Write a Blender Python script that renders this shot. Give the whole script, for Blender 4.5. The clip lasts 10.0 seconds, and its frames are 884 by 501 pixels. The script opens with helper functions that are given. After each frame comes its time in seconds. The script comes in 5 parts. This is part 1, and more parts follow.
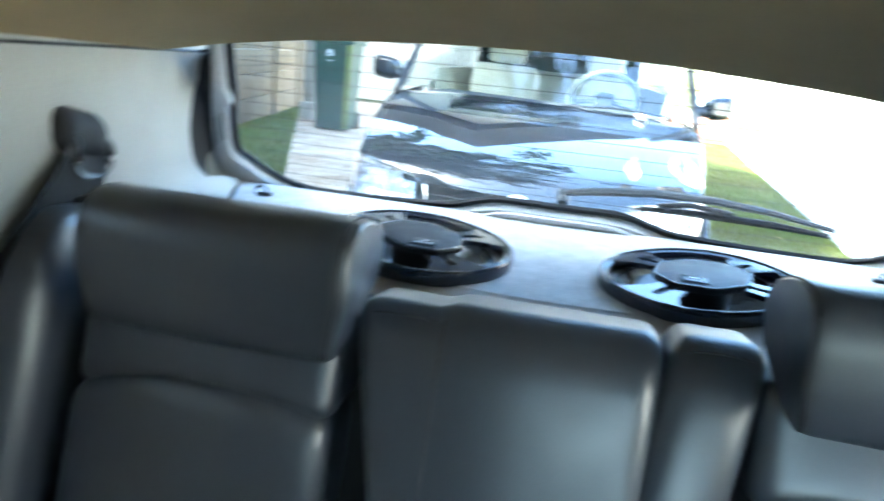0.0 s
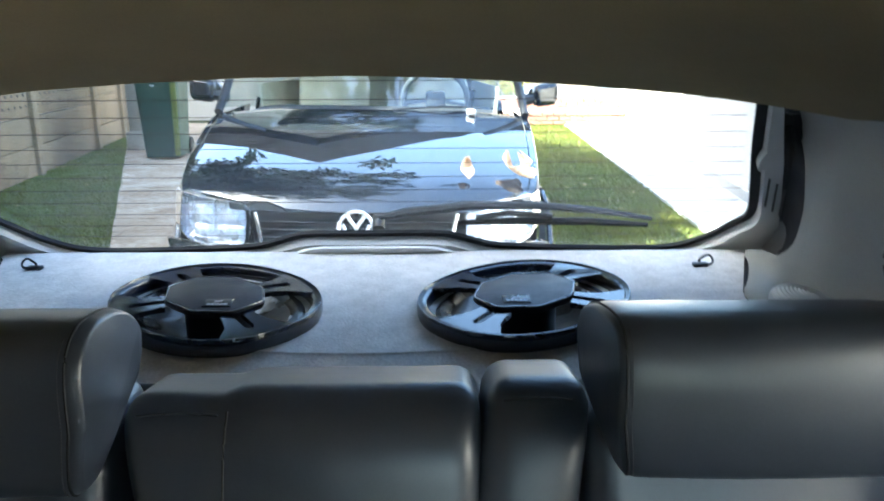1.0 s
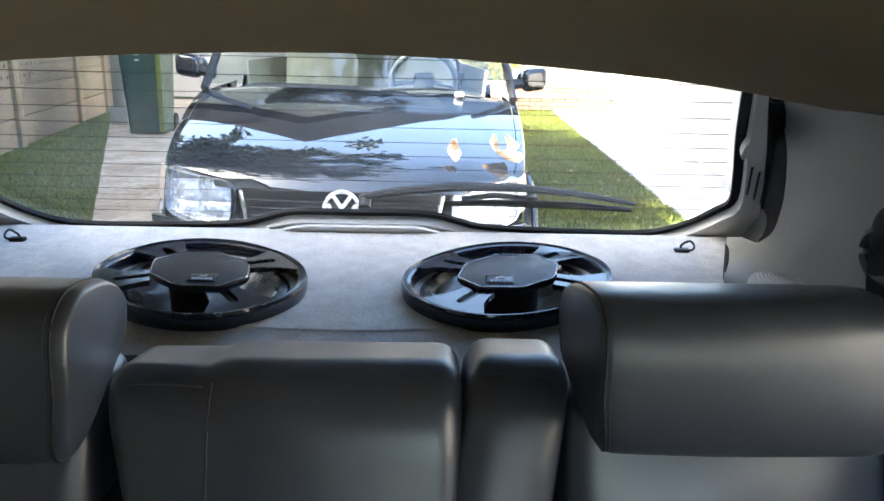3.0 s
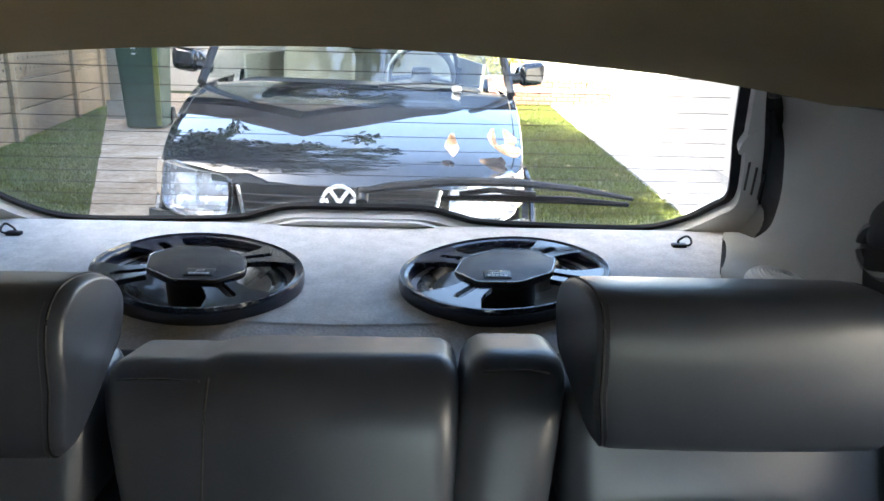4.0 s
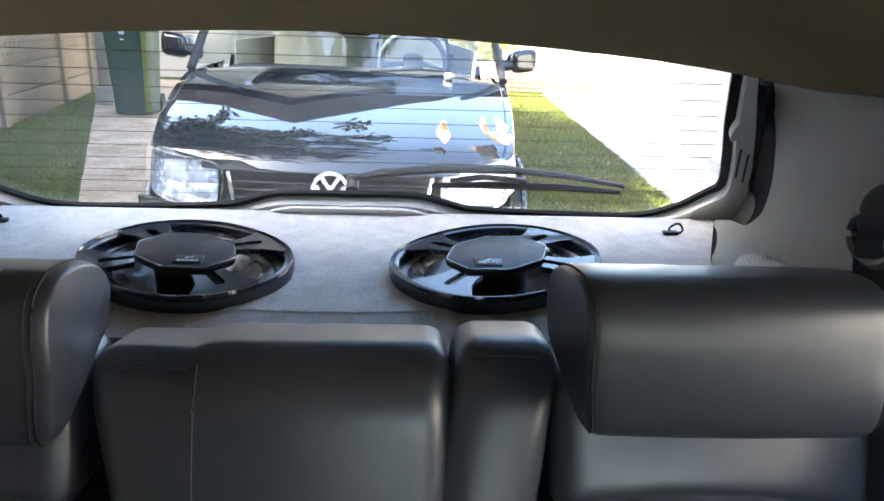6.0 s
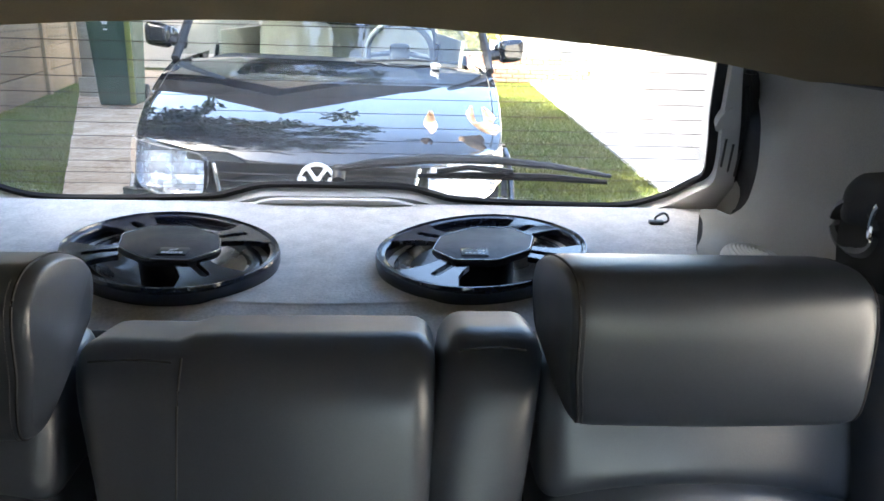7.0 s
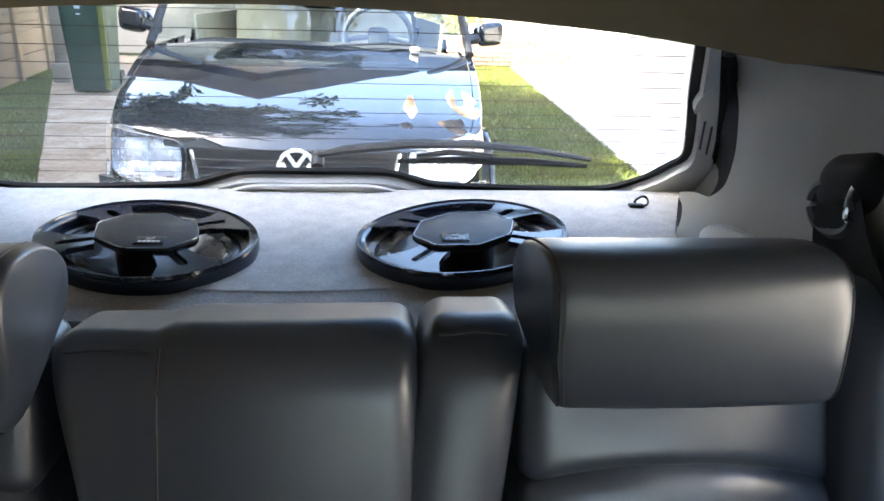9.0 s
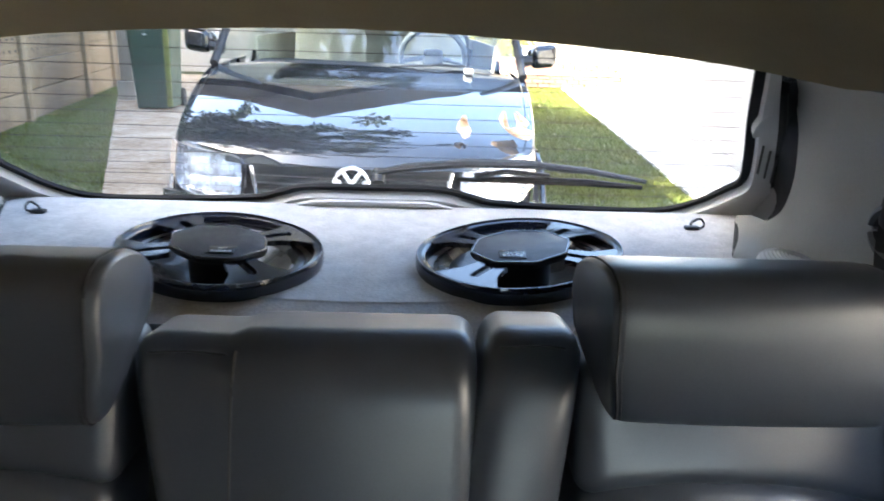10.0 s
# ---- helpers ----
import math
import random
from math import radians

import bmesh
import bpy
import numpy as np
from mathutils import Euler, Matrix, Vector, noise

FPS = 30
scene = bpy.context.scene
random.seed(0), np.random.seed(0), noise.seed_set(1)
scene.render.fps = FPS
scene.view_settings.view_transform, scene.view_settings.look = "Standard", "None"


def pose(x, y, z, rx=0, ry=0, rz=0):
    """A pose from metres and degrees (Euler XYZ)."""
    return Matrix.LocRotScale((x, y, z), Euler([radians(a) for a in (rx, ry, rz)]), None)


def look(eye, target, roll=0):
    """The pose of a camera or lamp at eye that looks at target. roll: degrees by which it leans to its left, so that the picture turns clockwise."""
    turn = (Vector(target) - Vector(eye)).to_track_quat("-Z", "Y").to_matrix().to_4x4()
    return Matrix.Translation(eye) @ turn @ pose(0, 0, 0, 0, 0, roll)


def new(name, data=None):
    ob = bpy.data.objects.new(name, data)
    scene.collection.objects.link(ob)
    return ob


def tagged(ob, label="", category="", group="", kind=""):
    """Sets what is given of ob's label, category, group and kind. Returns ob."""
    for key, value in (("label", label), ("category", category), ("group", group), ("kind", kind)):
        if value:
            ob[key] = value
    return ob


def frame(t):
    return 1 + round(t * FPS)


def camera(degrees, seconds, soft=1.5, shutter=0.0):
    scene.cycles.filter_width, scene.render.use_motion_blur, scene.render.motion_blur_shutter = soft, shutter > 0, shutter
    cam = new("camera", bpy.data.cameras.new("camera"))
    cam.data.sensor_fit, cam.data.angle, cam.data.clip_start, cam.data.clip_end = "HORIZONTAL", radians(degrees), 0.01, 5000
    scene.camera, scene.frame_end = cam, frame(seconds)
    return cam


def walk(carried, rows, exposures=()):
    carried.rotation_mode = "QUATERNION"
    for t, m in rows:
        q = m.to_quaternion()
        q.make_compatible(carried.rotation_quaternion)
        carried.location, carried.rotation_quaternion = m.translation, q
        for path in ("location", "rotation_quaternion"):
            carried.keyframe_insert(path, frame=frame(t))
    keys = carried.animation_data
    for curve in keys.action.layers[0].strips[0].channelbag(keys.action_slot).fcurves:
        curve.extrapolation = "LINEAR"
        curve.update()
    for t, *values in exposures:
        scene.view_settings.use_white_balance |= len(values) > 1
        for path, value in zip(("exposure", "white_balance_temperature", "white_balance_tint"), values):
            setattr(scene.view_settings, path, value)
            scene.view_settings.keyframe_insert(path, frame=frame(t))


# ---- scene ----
cam = camera(62.57, 10.0, soft=1.6, shutter=0.5)
# seconds, place of the eye, turn in degrees
ROWS = [
    (0, 0.0404, 0.2698, 1.2336, 74.74, -5.45, 12.23),
    (0.2, 0.0565, 0.3175, 1.2450, 74.30, -2.96, 6.19),
    (0.3, 0.0684, 0.3470, 1.2431, 73.98, -2.57, 3.64),
    (0.5, 0.0805, 0.3580, 1.2520, 74.91, -1.78, 1.45),
    (0.6, 0.0891, 0.3777, 1.2488, 74.66, -1.20, -0.08),
    (0.8, 0.1008, 0.3932, 1.2570, 74.11, 0.36, -1.77),
    (1, 0.1054, 0.3850, 1.2611, 75.43, 0.30, -0.09),
    (1.2, 0.1076, 0.3932, 1.2573, 76.03, -0.84, 0.24),
    (1.5, 0.1048, 0.3850, 1.2587, 75.72, -1.20, -0.47),
    (2, 0.1033, 0.3812, 1.2588, 74.99, -1.20, -0.41),
    (2.5, 0.1040, 0.3769, 1.2586, 74.51, -1.18, -0.69),
    (4, 0.1050, 0.3778, 1.2578, 73.75, -1.39, -1.08),
    (4.5, 0.1038, 0.3760, 1.2576, 73.70, -1.51, -1.06),
    (5, 0.1039, 0.3808, 1.2565, 73.44, -1.54, -1.48),
    (5.5, 0.1051, 0.3816, 1.2562, 73.12, -1.50, -1.54),
    (7, 0.1088, 0.3830, 1.2558, 72.09, -1.57, -2.66),
    (7.5, 0.1105, 0.3865, 1.2568, 71.65, -1.16, -3.29),
    (8, 0.1112, 0.3881, 1.2561, 71.21, -1.28, -3.74),
    (8.5, 0.1109, 0.3868, 1.2563, 71.07, -1.23, -3.74),
    (9, 0.1106, 0.3857, 1.2558, 70.93, -1.39, -4.22),
    (9.5, 0.1091, 0.3820, 1.2566, 71.37, -1.53, -3.88),
    (9.8, 0.1014, 0.3805, 1.2545, 71.67, -1.50, -1.83),
    (10, 0.0943, 0.3606, 1.2589, 72.39, -1.61, -0.33),
]
EXPOSURES = [(0.0, 4.38, 5350, -6), (0.3, 3.93, 5400, -6), (0.8, 3.6, 5650, -3), (1.4, 3.53, 5950, 3), (2.5, 3.56, 6250, 6), (5.0, 3.63, 6350, 7), (10.0, 3.76, 6350, 8)]
walk(cam, [(t, pose(x, y, z, rx, ry, rz)) for t, x, y, z, rx, ry, rz in ROWS], EXPOSURES)

# ---- light ----
SUN_EL, SUN_AZ = 42.0, 250.0   # degrees; azimuth from +y, clockwise
world = bpy.data.worlds.new("sky")
scene.world = world
world.use_nodes = True
wn = world.node_tree
sky = wn.nodes.new("ShaderNodeTexSky")
sky.sky_type = "NISHITA"
sky.sun_disc = False
sky.sun_elevation = radians(SUN_EL)
sky.sun_rotation = radians(SUN_AZ)
sky.air_density, sky.dust_density = 1.0, 3.5
wn.links.new(sky.outputs[0], wn.nodes["Background"].inputs[0])
wn.nodes["Background"].inputs[1].default_value = 0.15
sun_data = bpy.data.lights.new("sun", "SUN")
sun_data.energy, sun_data.angle, sun_data.color = 3.8, radians(0.6), (1.0, 0.94, 0.86)
sun = new("sun", sun_data)
_e, _a = radians(SUN_EL), radians(SUN_AZ)
sun.matrix_world = look((math.sin(_a) * math.cos(_e) * 40, math.cos(_a) * math.cos(_e) * 40, math.sin(_e) * 40), (0, 0, 0))


# ---- materials ----
def material(name, color, rough=0.6, metal=0.0, color2=None, scale=8.0, fine=120.0, bump=0.15, bump_dist=0.002, spec=0.5, mix=0.5, coat=0.0, stretch=(1, 1, 1), rough_var=0.08, wrinkle=0.0):
    """A principled surface with a broad and a fine noise in colour, roughness and relief."""
    m = bpy.data.materials.new(name)
    m.use_nodes = True
    n, l = m.node_tree.nodes, m.node_tree.links
    b = n["Principled BSDF"]
    b.inputs["Metallic"].default_value = metal
    b.inputs["Specular IOR Level"].default_value = spec
    b.inputs["Coat Weight"].default_value = coat
    b.inputs["Coat Roughness"].default_value = 0.03
    tc = n.new("ShaderNodeTexCoord")
    mp = n.new("ShaderNodeMapping")
    mp.inputs["Scale"].default_value = stretch
    l.new(tc.outputs["Object"], mp.inputs["Vector"])
    big, small = n.new("ShaderNodeTexNoise"), n.new("ShaderNodeTexNoise")
    big.inputs["Scale"].default_value, small.inputs["Scale"].default_value = scale, fine
    big.inputs["Detail"].default_value, small.inputs["Detail"].default_value = 5, 3
    l.new(mp.outputs[0], big.inputs["Vector"])
    l.new(mp.outputs[0], small.inputs["Vector"])
    c2 = color2 or tuple(c * 0.75 for c in color)
    mixc = n.new("ShaderNodeMix")
    mixc.data_type = "RGBA"
    mixc.inputs[6].default_value, mixc.inputs[7].default_value = (*color, 1), (*c2, 1)
    add = n.new("ShaderNodeMath")
    add.operation = "ADD"
    l.new(big.outputs["Fac"], add.inputs[0])
    l.new(small.outputs["Fac"], add.inputs[1])
    rng = n.new("ShaderNodeMapRange")
    rng.inputs[1].default_value, rng.inputs[2].default_value = 0.75, 1.25
    rng.inputs[3].default_value, rng.inputs[4].default_value = 0.0, min(1.0, mix * 2)
    l.new(add.outputs[0], rng.inputs[0])
    l.new(rng.outputs[0], mixc.inputs[0])
    l.new(mixc.outputs[2], b.inputs["Base Color"])
    rr = n.new("ShaderNodeMapRange")
    rr.inputs[1].default_value, rr.inputs[2].default_value = 0.3, 0.7
    rr.inputs[3].default_value, rr.inputs[4].default_value = max(0.0, rough - rough_var), min(1.0, rough + rough_var)
    l.new(big.outputs["Fac"], rr.inputs[0])
    l.new(rr.outputs[0], b.inputs["Roughness"])
    if bump:
        bp = n.new("ShaderNodeBump")
        bp.inputs["Strength"].default_value, bp.inputs["Distance"].default_value = bump, bump_dist
        l.new(small.outputs["Fac"], bp.inputs["Height"])
        l.new(bp.outputs[0], b.inputs["Normal"])
        if wrinkle:
            wr_, b2 = n.new("ShaderNodeTexNoise"), n.new("ShaderNodeBump")
            wr_.inputs["Scale"].default_value, wr_.inputs["Detail"].default_value, wr_.inputs["Distortion"].default_value = 26.0, 4.0, 1.2
            b2.inputs["Strength"].default_value, b2.inputs["Distance"].default_value = wrinkle, 0.006
            l.new(mp.outputs[0], wr_.inputs["Vector"])
            l.new(wr_.outputs["Fac"], b2.inputs["Height"])
            l.new(b2.outputs[0], bp.inputs["Normal"])
    return m


def glass(name, color=(1, 1, 1), rough=0.0, gloss=0.08, dust=0.0):
    """Thin glass: clear, with a weak mirror that grows towards grazing views."""
    m = bpy.data.materials.new(name)
    m.use_nodes = True
    n, l = m.node_tree.nodes, m.node_tree.links
    n.remove(n["Principled BSDF"])
    tr, gl, mx, lw, pw, sc = (n.new("ShaderNode" + k) for k in ("BsdfTransparent", "BsdfGlossy", "MixShader", "LayerWeight", "Math", "Math"))
    tr.inputs[0].default_value = (*color, 1)
    gl.inputs["Roughness"].default_value = rough
    pw.operation, sc.operation = "POWER", "MULTIPLY_ADD"
    pw.inputs[1].default_value = 5.0
    sc.inputs[1].default_value, sc.inputs[2].default_value = 0.6, gloss * 0.4
    lw.inputs[0].default_value = 0.5
    l.new(lw.outputs["Facing"], pw.inputs[0])
    l.new(pw.outputs[0], sc.inputs[0])
    l.new(sc.outputs[0], mx.inputs[0])
    l.new(tr.outputs[0], mx.inputs[1])
    l.new(gl.outputs[0], mx.inputs[2])
    out = mx
    if dust:
        # a thin, uneven film of dust that scatters light
        nz, mr, m2, df = (n.new("ShaderNode" + k) for k in ("TexNoise", "MapRange", "MixShader", "BsdfTranslucent"))
        tc = n.new("ShaderNodeTexCoord")
        nz.inputs["Scale"].default_value, nz.inputs["Detail"].default_value = 7.0, 6.0
        mr.inputs[1].default_value, mr.inputs[2].default_value = 0.3, 0.75
        mr.inputs[3].default_value, mr.inputs[4].default_value = dust * 0.5, dust * 1.5
        df.inputs[0].default_value = (0.9, 0.88, 0.82, 1)
        l.new(tc.outputs["Object"], nz.inputs["Vector"])
        l.new(nz.outputs["Fac"], mr.inputs[0])
        l.new(mr.outputs[0], m2.inputs[0])
        l.new(mx.outputs[0], m2.inputs[1])
        l.new(df.outputs[0], m2.inputs[2])
        out = m2
    l.new(out.outputs[0], n["Material Output"].inputs[0])
    return m


LEATHER = material("grey_leather", (0.047, 0.057, 0.074), 0.36, color2=(0.038, 0.046, 0.062), scale=14, fine=520, bump=0.14, bump_dist=0.0005, spec=1.0, rough_var=0.05, wrinkle=0.015)
LEATHER_SIDE = material("grey_leather_side", (0.25, 0.235, 0.205), 0.5, color2=(0.2, 0.19, 0.17), scale=9, fine=420, bump=0.3, bump_dist=0.0008)
THREAD = material("thread", (0.085, 0.083, 0.08), 0.8)
THREAD_DARK = material("dark_thread", (0.03, 0.03, 0.032), 0.7)
CARPET = material("grey_felt", (0.64, 0.615, 0.59), 0.95, color2=(0.47, 0.45, 0.435), scale=38, fine=260, bump=0.6, bump_dist=0.0012, spec=0.15)
LINING = material("headliner_cloth", (0.30, 0.235, 0.135), 0.95, color2=(0.24, 0.19, 0.11), scale=6, fine=700, bump=0.3, bump_dist=0.001, spec=0.1)
TRIM = material("grey_trim_plastic", (0.34, 0.335, 0.31), 0.5, color2=(0.28, 0.275, 0.255), scale=5, fine=600, bump=0.25, bump_dist=0.0006, spec=0.35)
COVER = material("pale_satin_plastic", (0.66, 0.66, 0.65), 0.35, color2=(0.6, 0.6, 0.6), scale=5, fine=500, bump=0.1, bump_dist=0.0004)
TRIM_PALE = material("pale_trim_plastic", (0.55, 0.55, 0.54), 0.4, color2=(0.5, 0.5, 0.5), scale=5, fine=600, bump=0.15, bump_dist=0.0005)
BLACK = material("black_plastic", (0.009, 0.010, 0.013), 0.38, color2=(0.02, 0.02, 0.022), scale=12, fine=500, bump=0.1, bump_dist=0.0004)
GLOSS_BLACK = material("satin_black_grille", (0.011, 0.016, 0.034), 0.12, color2=(0.016, 0.021, 0.036), scale=14, fine=300, bump=0, spec=0.8, rough_var=0.04)
RUBBER = material("black_rubber", (0.008, 0.008, 0.010), 0.6, color2=(0.013, 0.013, 0.014), scale=15, fine=300, spec=0.25)
CAP = material("perforated_metal_cap", (0.035, 0.036, 0.042), 0.42, metal=0.5, color2=(0.02, 0.02, 0.024), scale=20, fine=1500, bump=0.6, bump_dist=0.0006)
CONE = material("speaker_cone", (0.085, 0.066, 0.05), 0.3, color2=(0.03, 0.028, 0.026), scale=20, fine=200, coat=0.4)
SURROUND = material("rubber_surround", (0.05, 0.042, 0.036), 0.25, color2=(0.03, 0.027, 0.025), scale=20, fine=200, bump=0)
BEAD = material("polished_edge", (0.30, 0.31, 0.34), 0.25, metal=0.8, bump=0)
WEBBING = material("black_webbing", (0.008, 0.008, 0.009), 0.85, scale=20, fine=800, bump=0.5, bump_dist=0.0006)
CHROME = material("chrome", (0.8, 0.8, 0.82), 0.12, metal=1.0, color2=(0.72, 0.72, 0.74), bump=0)
WHITE_INK = material("white_print", (0.75, 0.76, 0.8), 0.5, bump=0)
BADGE = material("badge_plate", (0.006, 0.006, 0.008), 0.25, bump=0)
WIRE = material("heater_wire", (0.03, 0.015, 0.008), 0.6, bump=0)
PANE = glass("window_glass", (0.95, 0.97, 0.96), gloss=0.06)
DUSTY_PANE = glass("dusty_window_glass", (0.97, 0.98, 0.975), gloss=0.05, dust=0.012)
PAINT = material("black_car_paint", (0.004, 0.006, 0.012), 0.02, color2=(0.005, 0.008, 0.014), scale=3, fine=60, bump=0, spec=0.6, rough_var=0.008, coat=0.8)
SCREEN = glass("windscreen_glass", (0.72, 0.80, 0.80), gloss=0.35)
SILVER = material("satin_silver", (0.85, 0.86, 0.88), 0.35, metal=0.35, color2=(0.8, 0.8, 0.82), bump=0)
GRILLE_BLACK = material("deep_black_grille", (0.004, 0.0045, 0.006), 0.5, color2=(0.006, 0.006, 0.008), bump=0, spec=0.3)
LENS = glass("lamp_lens", (0.95, 0.97, 1.0), gloss=0.1)
REFLECTOR = material("lamp_reflector", (0.93, 0.93, 0.94), 0.26, metal=0.6, color2=(0.80, 0.81, 0.85), scale=30, fine=55, bump=0.5, bump_dist=0.010)
AMBER = material("pale_amber", (0.72, 0.60, 0.50), 0.3, bump=0.1)
BEIGE = material("beige_upholstery", (0.78, 0.72, 0.58), 0.8, fine=300)
DASH = material("dash_plastic", (0.03, 0.035, 0.04), 0.6, fine=300)
WHEEL_GREY = material("steering_wheel_cover", (0.10, 0.115, 0.14), 0.55, fine=300)
ALLOY = material("alloy", (0.6, 0.6, 0.62), 0.3, metal=1.0)
CONCRETE = material("concrete_paving", (0.56, 0.45, 0.34), 0.9, color2=(0.27, 0.18, 0.11), scale=2.4, fine=22, bump=0.5, bump_dist=0.005, mix=0.5)
CONCRETE_PALE = material("pale_concrete", (0.62, 0.60, 0.57), 0.9, color2=(0.5, 0.48, 0.45), scale=1.2, fine=25, bump=0.4, bump_dist=0.005)
PANEL = material("precast_wall", (0.26, 0.195, 0.115), 0.92, color2=(0.09, 0.068, 0.045), scale=0.9, fine=40, bump=0.5, bump_dist=0.006)
POST = material("precast_post", (0.42, 0.39, 0.33), 0.9, color2=(0.28, 0.25, 0.21), scale=2.5, fine=40, bump=0.4, bump_dist=0.005)
WHITE_WALL = material("white_wall_paint", (0.82, 0.78, 0.72), 0.85, color2=(0.72, 0.68, 0.62), scale=1.0, fine=40, bump=0.4, bump_dist=0.004)
GREEN_BIN = material("green_bin_plastic", (0.022, 0.058, 0.036), 0.5, color2=(0.018, 0.046, 0.03), scale=4, fine=200)
YELLOW_SIDE = material("yellow_green_plastic", (0.17, 0.19, 0.04), 0.5, color2=(0.13, 0.15, 0.035), scale=4, fine=200)
SOIL = material("lawn_ground", (0.042, 0.054, 0.016), 1.0, color2=(0.072, 0.072, 0.032), scale=1.3, fine=60, bump=1.0, bump_dist=0.02, spec=0.1)
GRASS = material("grass_blades", (0.105, 0.150, 0.020), 0.7, color2=(0.15, 0.14, 0.03), scale=0.9, fine=25, bump=0, spec=0.2)
LEAF = material("tree_leaf", (0.04, 0.075, 0.02), 0.55, color2=(0.07, 0.11, 0.03), scale=3, fine=20, bump=0)
LEAF_CURLED = material("curled_dry_leaf", (0.56, 0.43, 0.30), 0.6, color2=(0.26, 0.15, 0.08), scale=18, fine=90, bump=0.3, bump_dist=0.002, mix=0.6)
LEAF_DRY = material("fallen_leaf", (0.5, 0.3, 0.1), 0.8, color2=(0.62, 0.5, 0.28), scale=9, fine=30, bump=0)
BUSH_LEAF = material("yellow_bush_leaf", (0.42, 0.33, 0.05), 0.6, color2=(0.2, 0.22, 0.04), scale=3, fine=20, bump=0)
BARK = material("bark", (0.12, 0.09, 0.065), 0.95, scale=6, fine=40, bump=1.0, bump_dist=0.02)
BRICK = material("red_brick", (0.42, 0.2, 0.13), 0.9, color2=(0.32, 0.15, 0.1), scale=4, fine=60, bump=0.5, bump_dist=0.004)
BARGE = material("black_stained_timber", (0.007, 0.007, 0.008), 0.8, color2=(0.012, 0.011, 0.010), scale=3, fine=40, bump=0.4, bump_dist=0.006, spec=0.08)
HOUSE_WALL = material("cream_render", (0.60, 0.53, 0.45), 0.9, color2=(0.52, 0.45, 0.38), scale=1, fine=40, bump=0.4, bump_dist=0.004)
ROOF_TILE = material("dark_roof_tile", (0.05, 0.05, 0.055), 0.8, color2=(0.08, 0.075, 0.07), scale=2, fine=30, bump=0.5, bump_dist=0.01)
WINDOW_DARK = material("dark_window_glass", (0.02, 0.024, 0.028), 0.08, bump=0)
CARPET_DARK = material("dark_floor_carpet", (0.05, 0.05, 0.05), 1.0, fine=400)


# ---- mesh helpers ----
def empty(name):
    return new(name)


def part(name, bm, mat, parent=None, label="", smooth=True, angle=40):
    """Links a bmesh as one mesh object, under a thing or part where one is given."""
    me = bpy.data.meshes.new(name)
    bmesh.ops.recalc_face_normals(bm, faces=bm.faces)
    bm.to_mesh(me)
    bm.free()
    me.materials.append(mat)
    if smooth:
        for p in me.polygons:
            p.use_smooth = True
        me.set_sharp_from_angle(angle=radians(angle))
    ob = new(name, me)
    if parent is not None:
        ob.parent = parent
    if label:
        ob["label"] = label
    return ob


def raw(name, verts, faces, mat, parent=None, smooth=False):
    me = bpy.data.meshes.new(name)
    me.from_pydata(verts, [], faces)
    me.materials.append(mat)
    if smooth:
        for p in me.polygons:
            p.use_smooth = True
    ob = new(name, me)
    if parent is not None:
        ob.parent = parent
    return ob


def box(sx, sy, sz, bevel=0.0, at=(0, 0, 0), seg=2, turn=None):
    bm = bmesh.new()
    bmesh.ops.create_cube(bm, size=1.0)
    for v in bm.verts:
        v.co = Vector((v.co.x * sx, v.co.y * sy, v.co.z * sz))
    if bevel:
        bmesh.ops.bevel(bm, geom=bm.edges[:], offset=bevel, segments=seg, affect="EDGES", profile=0.5)
    m = Matrix.Translation(at) @ (turn or Matrix.Identity(4))
    bmesh.ops.transform(bm, matrix=m, verts=bm.verts)
    return bm


def surface(fn, nu, nv, wrap_u=False, wrap_v=False, thick=0.0):
    """A grid surface fn(a, b), a and b from 0 to 1; thick pushes a second skin inwards."""
    bm = bmesh.new()
    cu, cv = (nu if wrap_u else nu + 1), (nv if wrap_v else nv + 1)
    vs = [[bm.verts.new(fn(i / nu, j / nv)) for j in range(cv)] for i in range(cu)]
    for i in range(nu):
        for j in range(nv):
            q = (vs[i][j], vs[(i + 1) % cu][j], vs[(i + 1) % cu][(j + 1) % cv], vs[i][(j + 1) % cv])
            if len(set(q)) == 4:
                bm.faces.new(q)
    if thick:
        bmesh.ops.recalc_face_normals(bm, faces=bm.faces)
        bmesh.ops.solidify(bm, geom=bm.faces[:], thickness=thick)
    return bm


def prism(outline, depth, place=lambda p: Vector(p)):
    """A closed outline of 2D points, made solid along the third axis and carried by place((a, b, c))."""
    bm = bmesh.new()
    lo = [bm.verts.new(place((a, b, 0.0))) for a, b in outline]
    hi = [bm.verts.new(place((a, b, depth))) for a, b in outline]
    bm.faces.new(lo)
    bm.faces.new(hi[::-1])
    k = len(outline)
    for i in range(k):
        bm.faces.new((lo[i], hi[i], hi[(i + 1) % k], lo[(i + 1) % k]))
    return bm


def ring(inner, outer, depth, place):
    """A flat band between two outlines of equal length, with depth."""
    bm = bmesh.new()
    k = len(inner)
    rows_ = [[bm.verts.new(place((a, b, c))) for a, b in o] for o, c in ((inner, 0), (outer, 0), (outer, depth), (inner, depth))]
    for i in range(k):
        j = (i + 1) % k
        for r in range(4):
            s = (r + 1) % 4
            bm.faces.new((rows_[r][i], rows_[r][j], rows_[s][j], rows_[s][i]))
    return bm


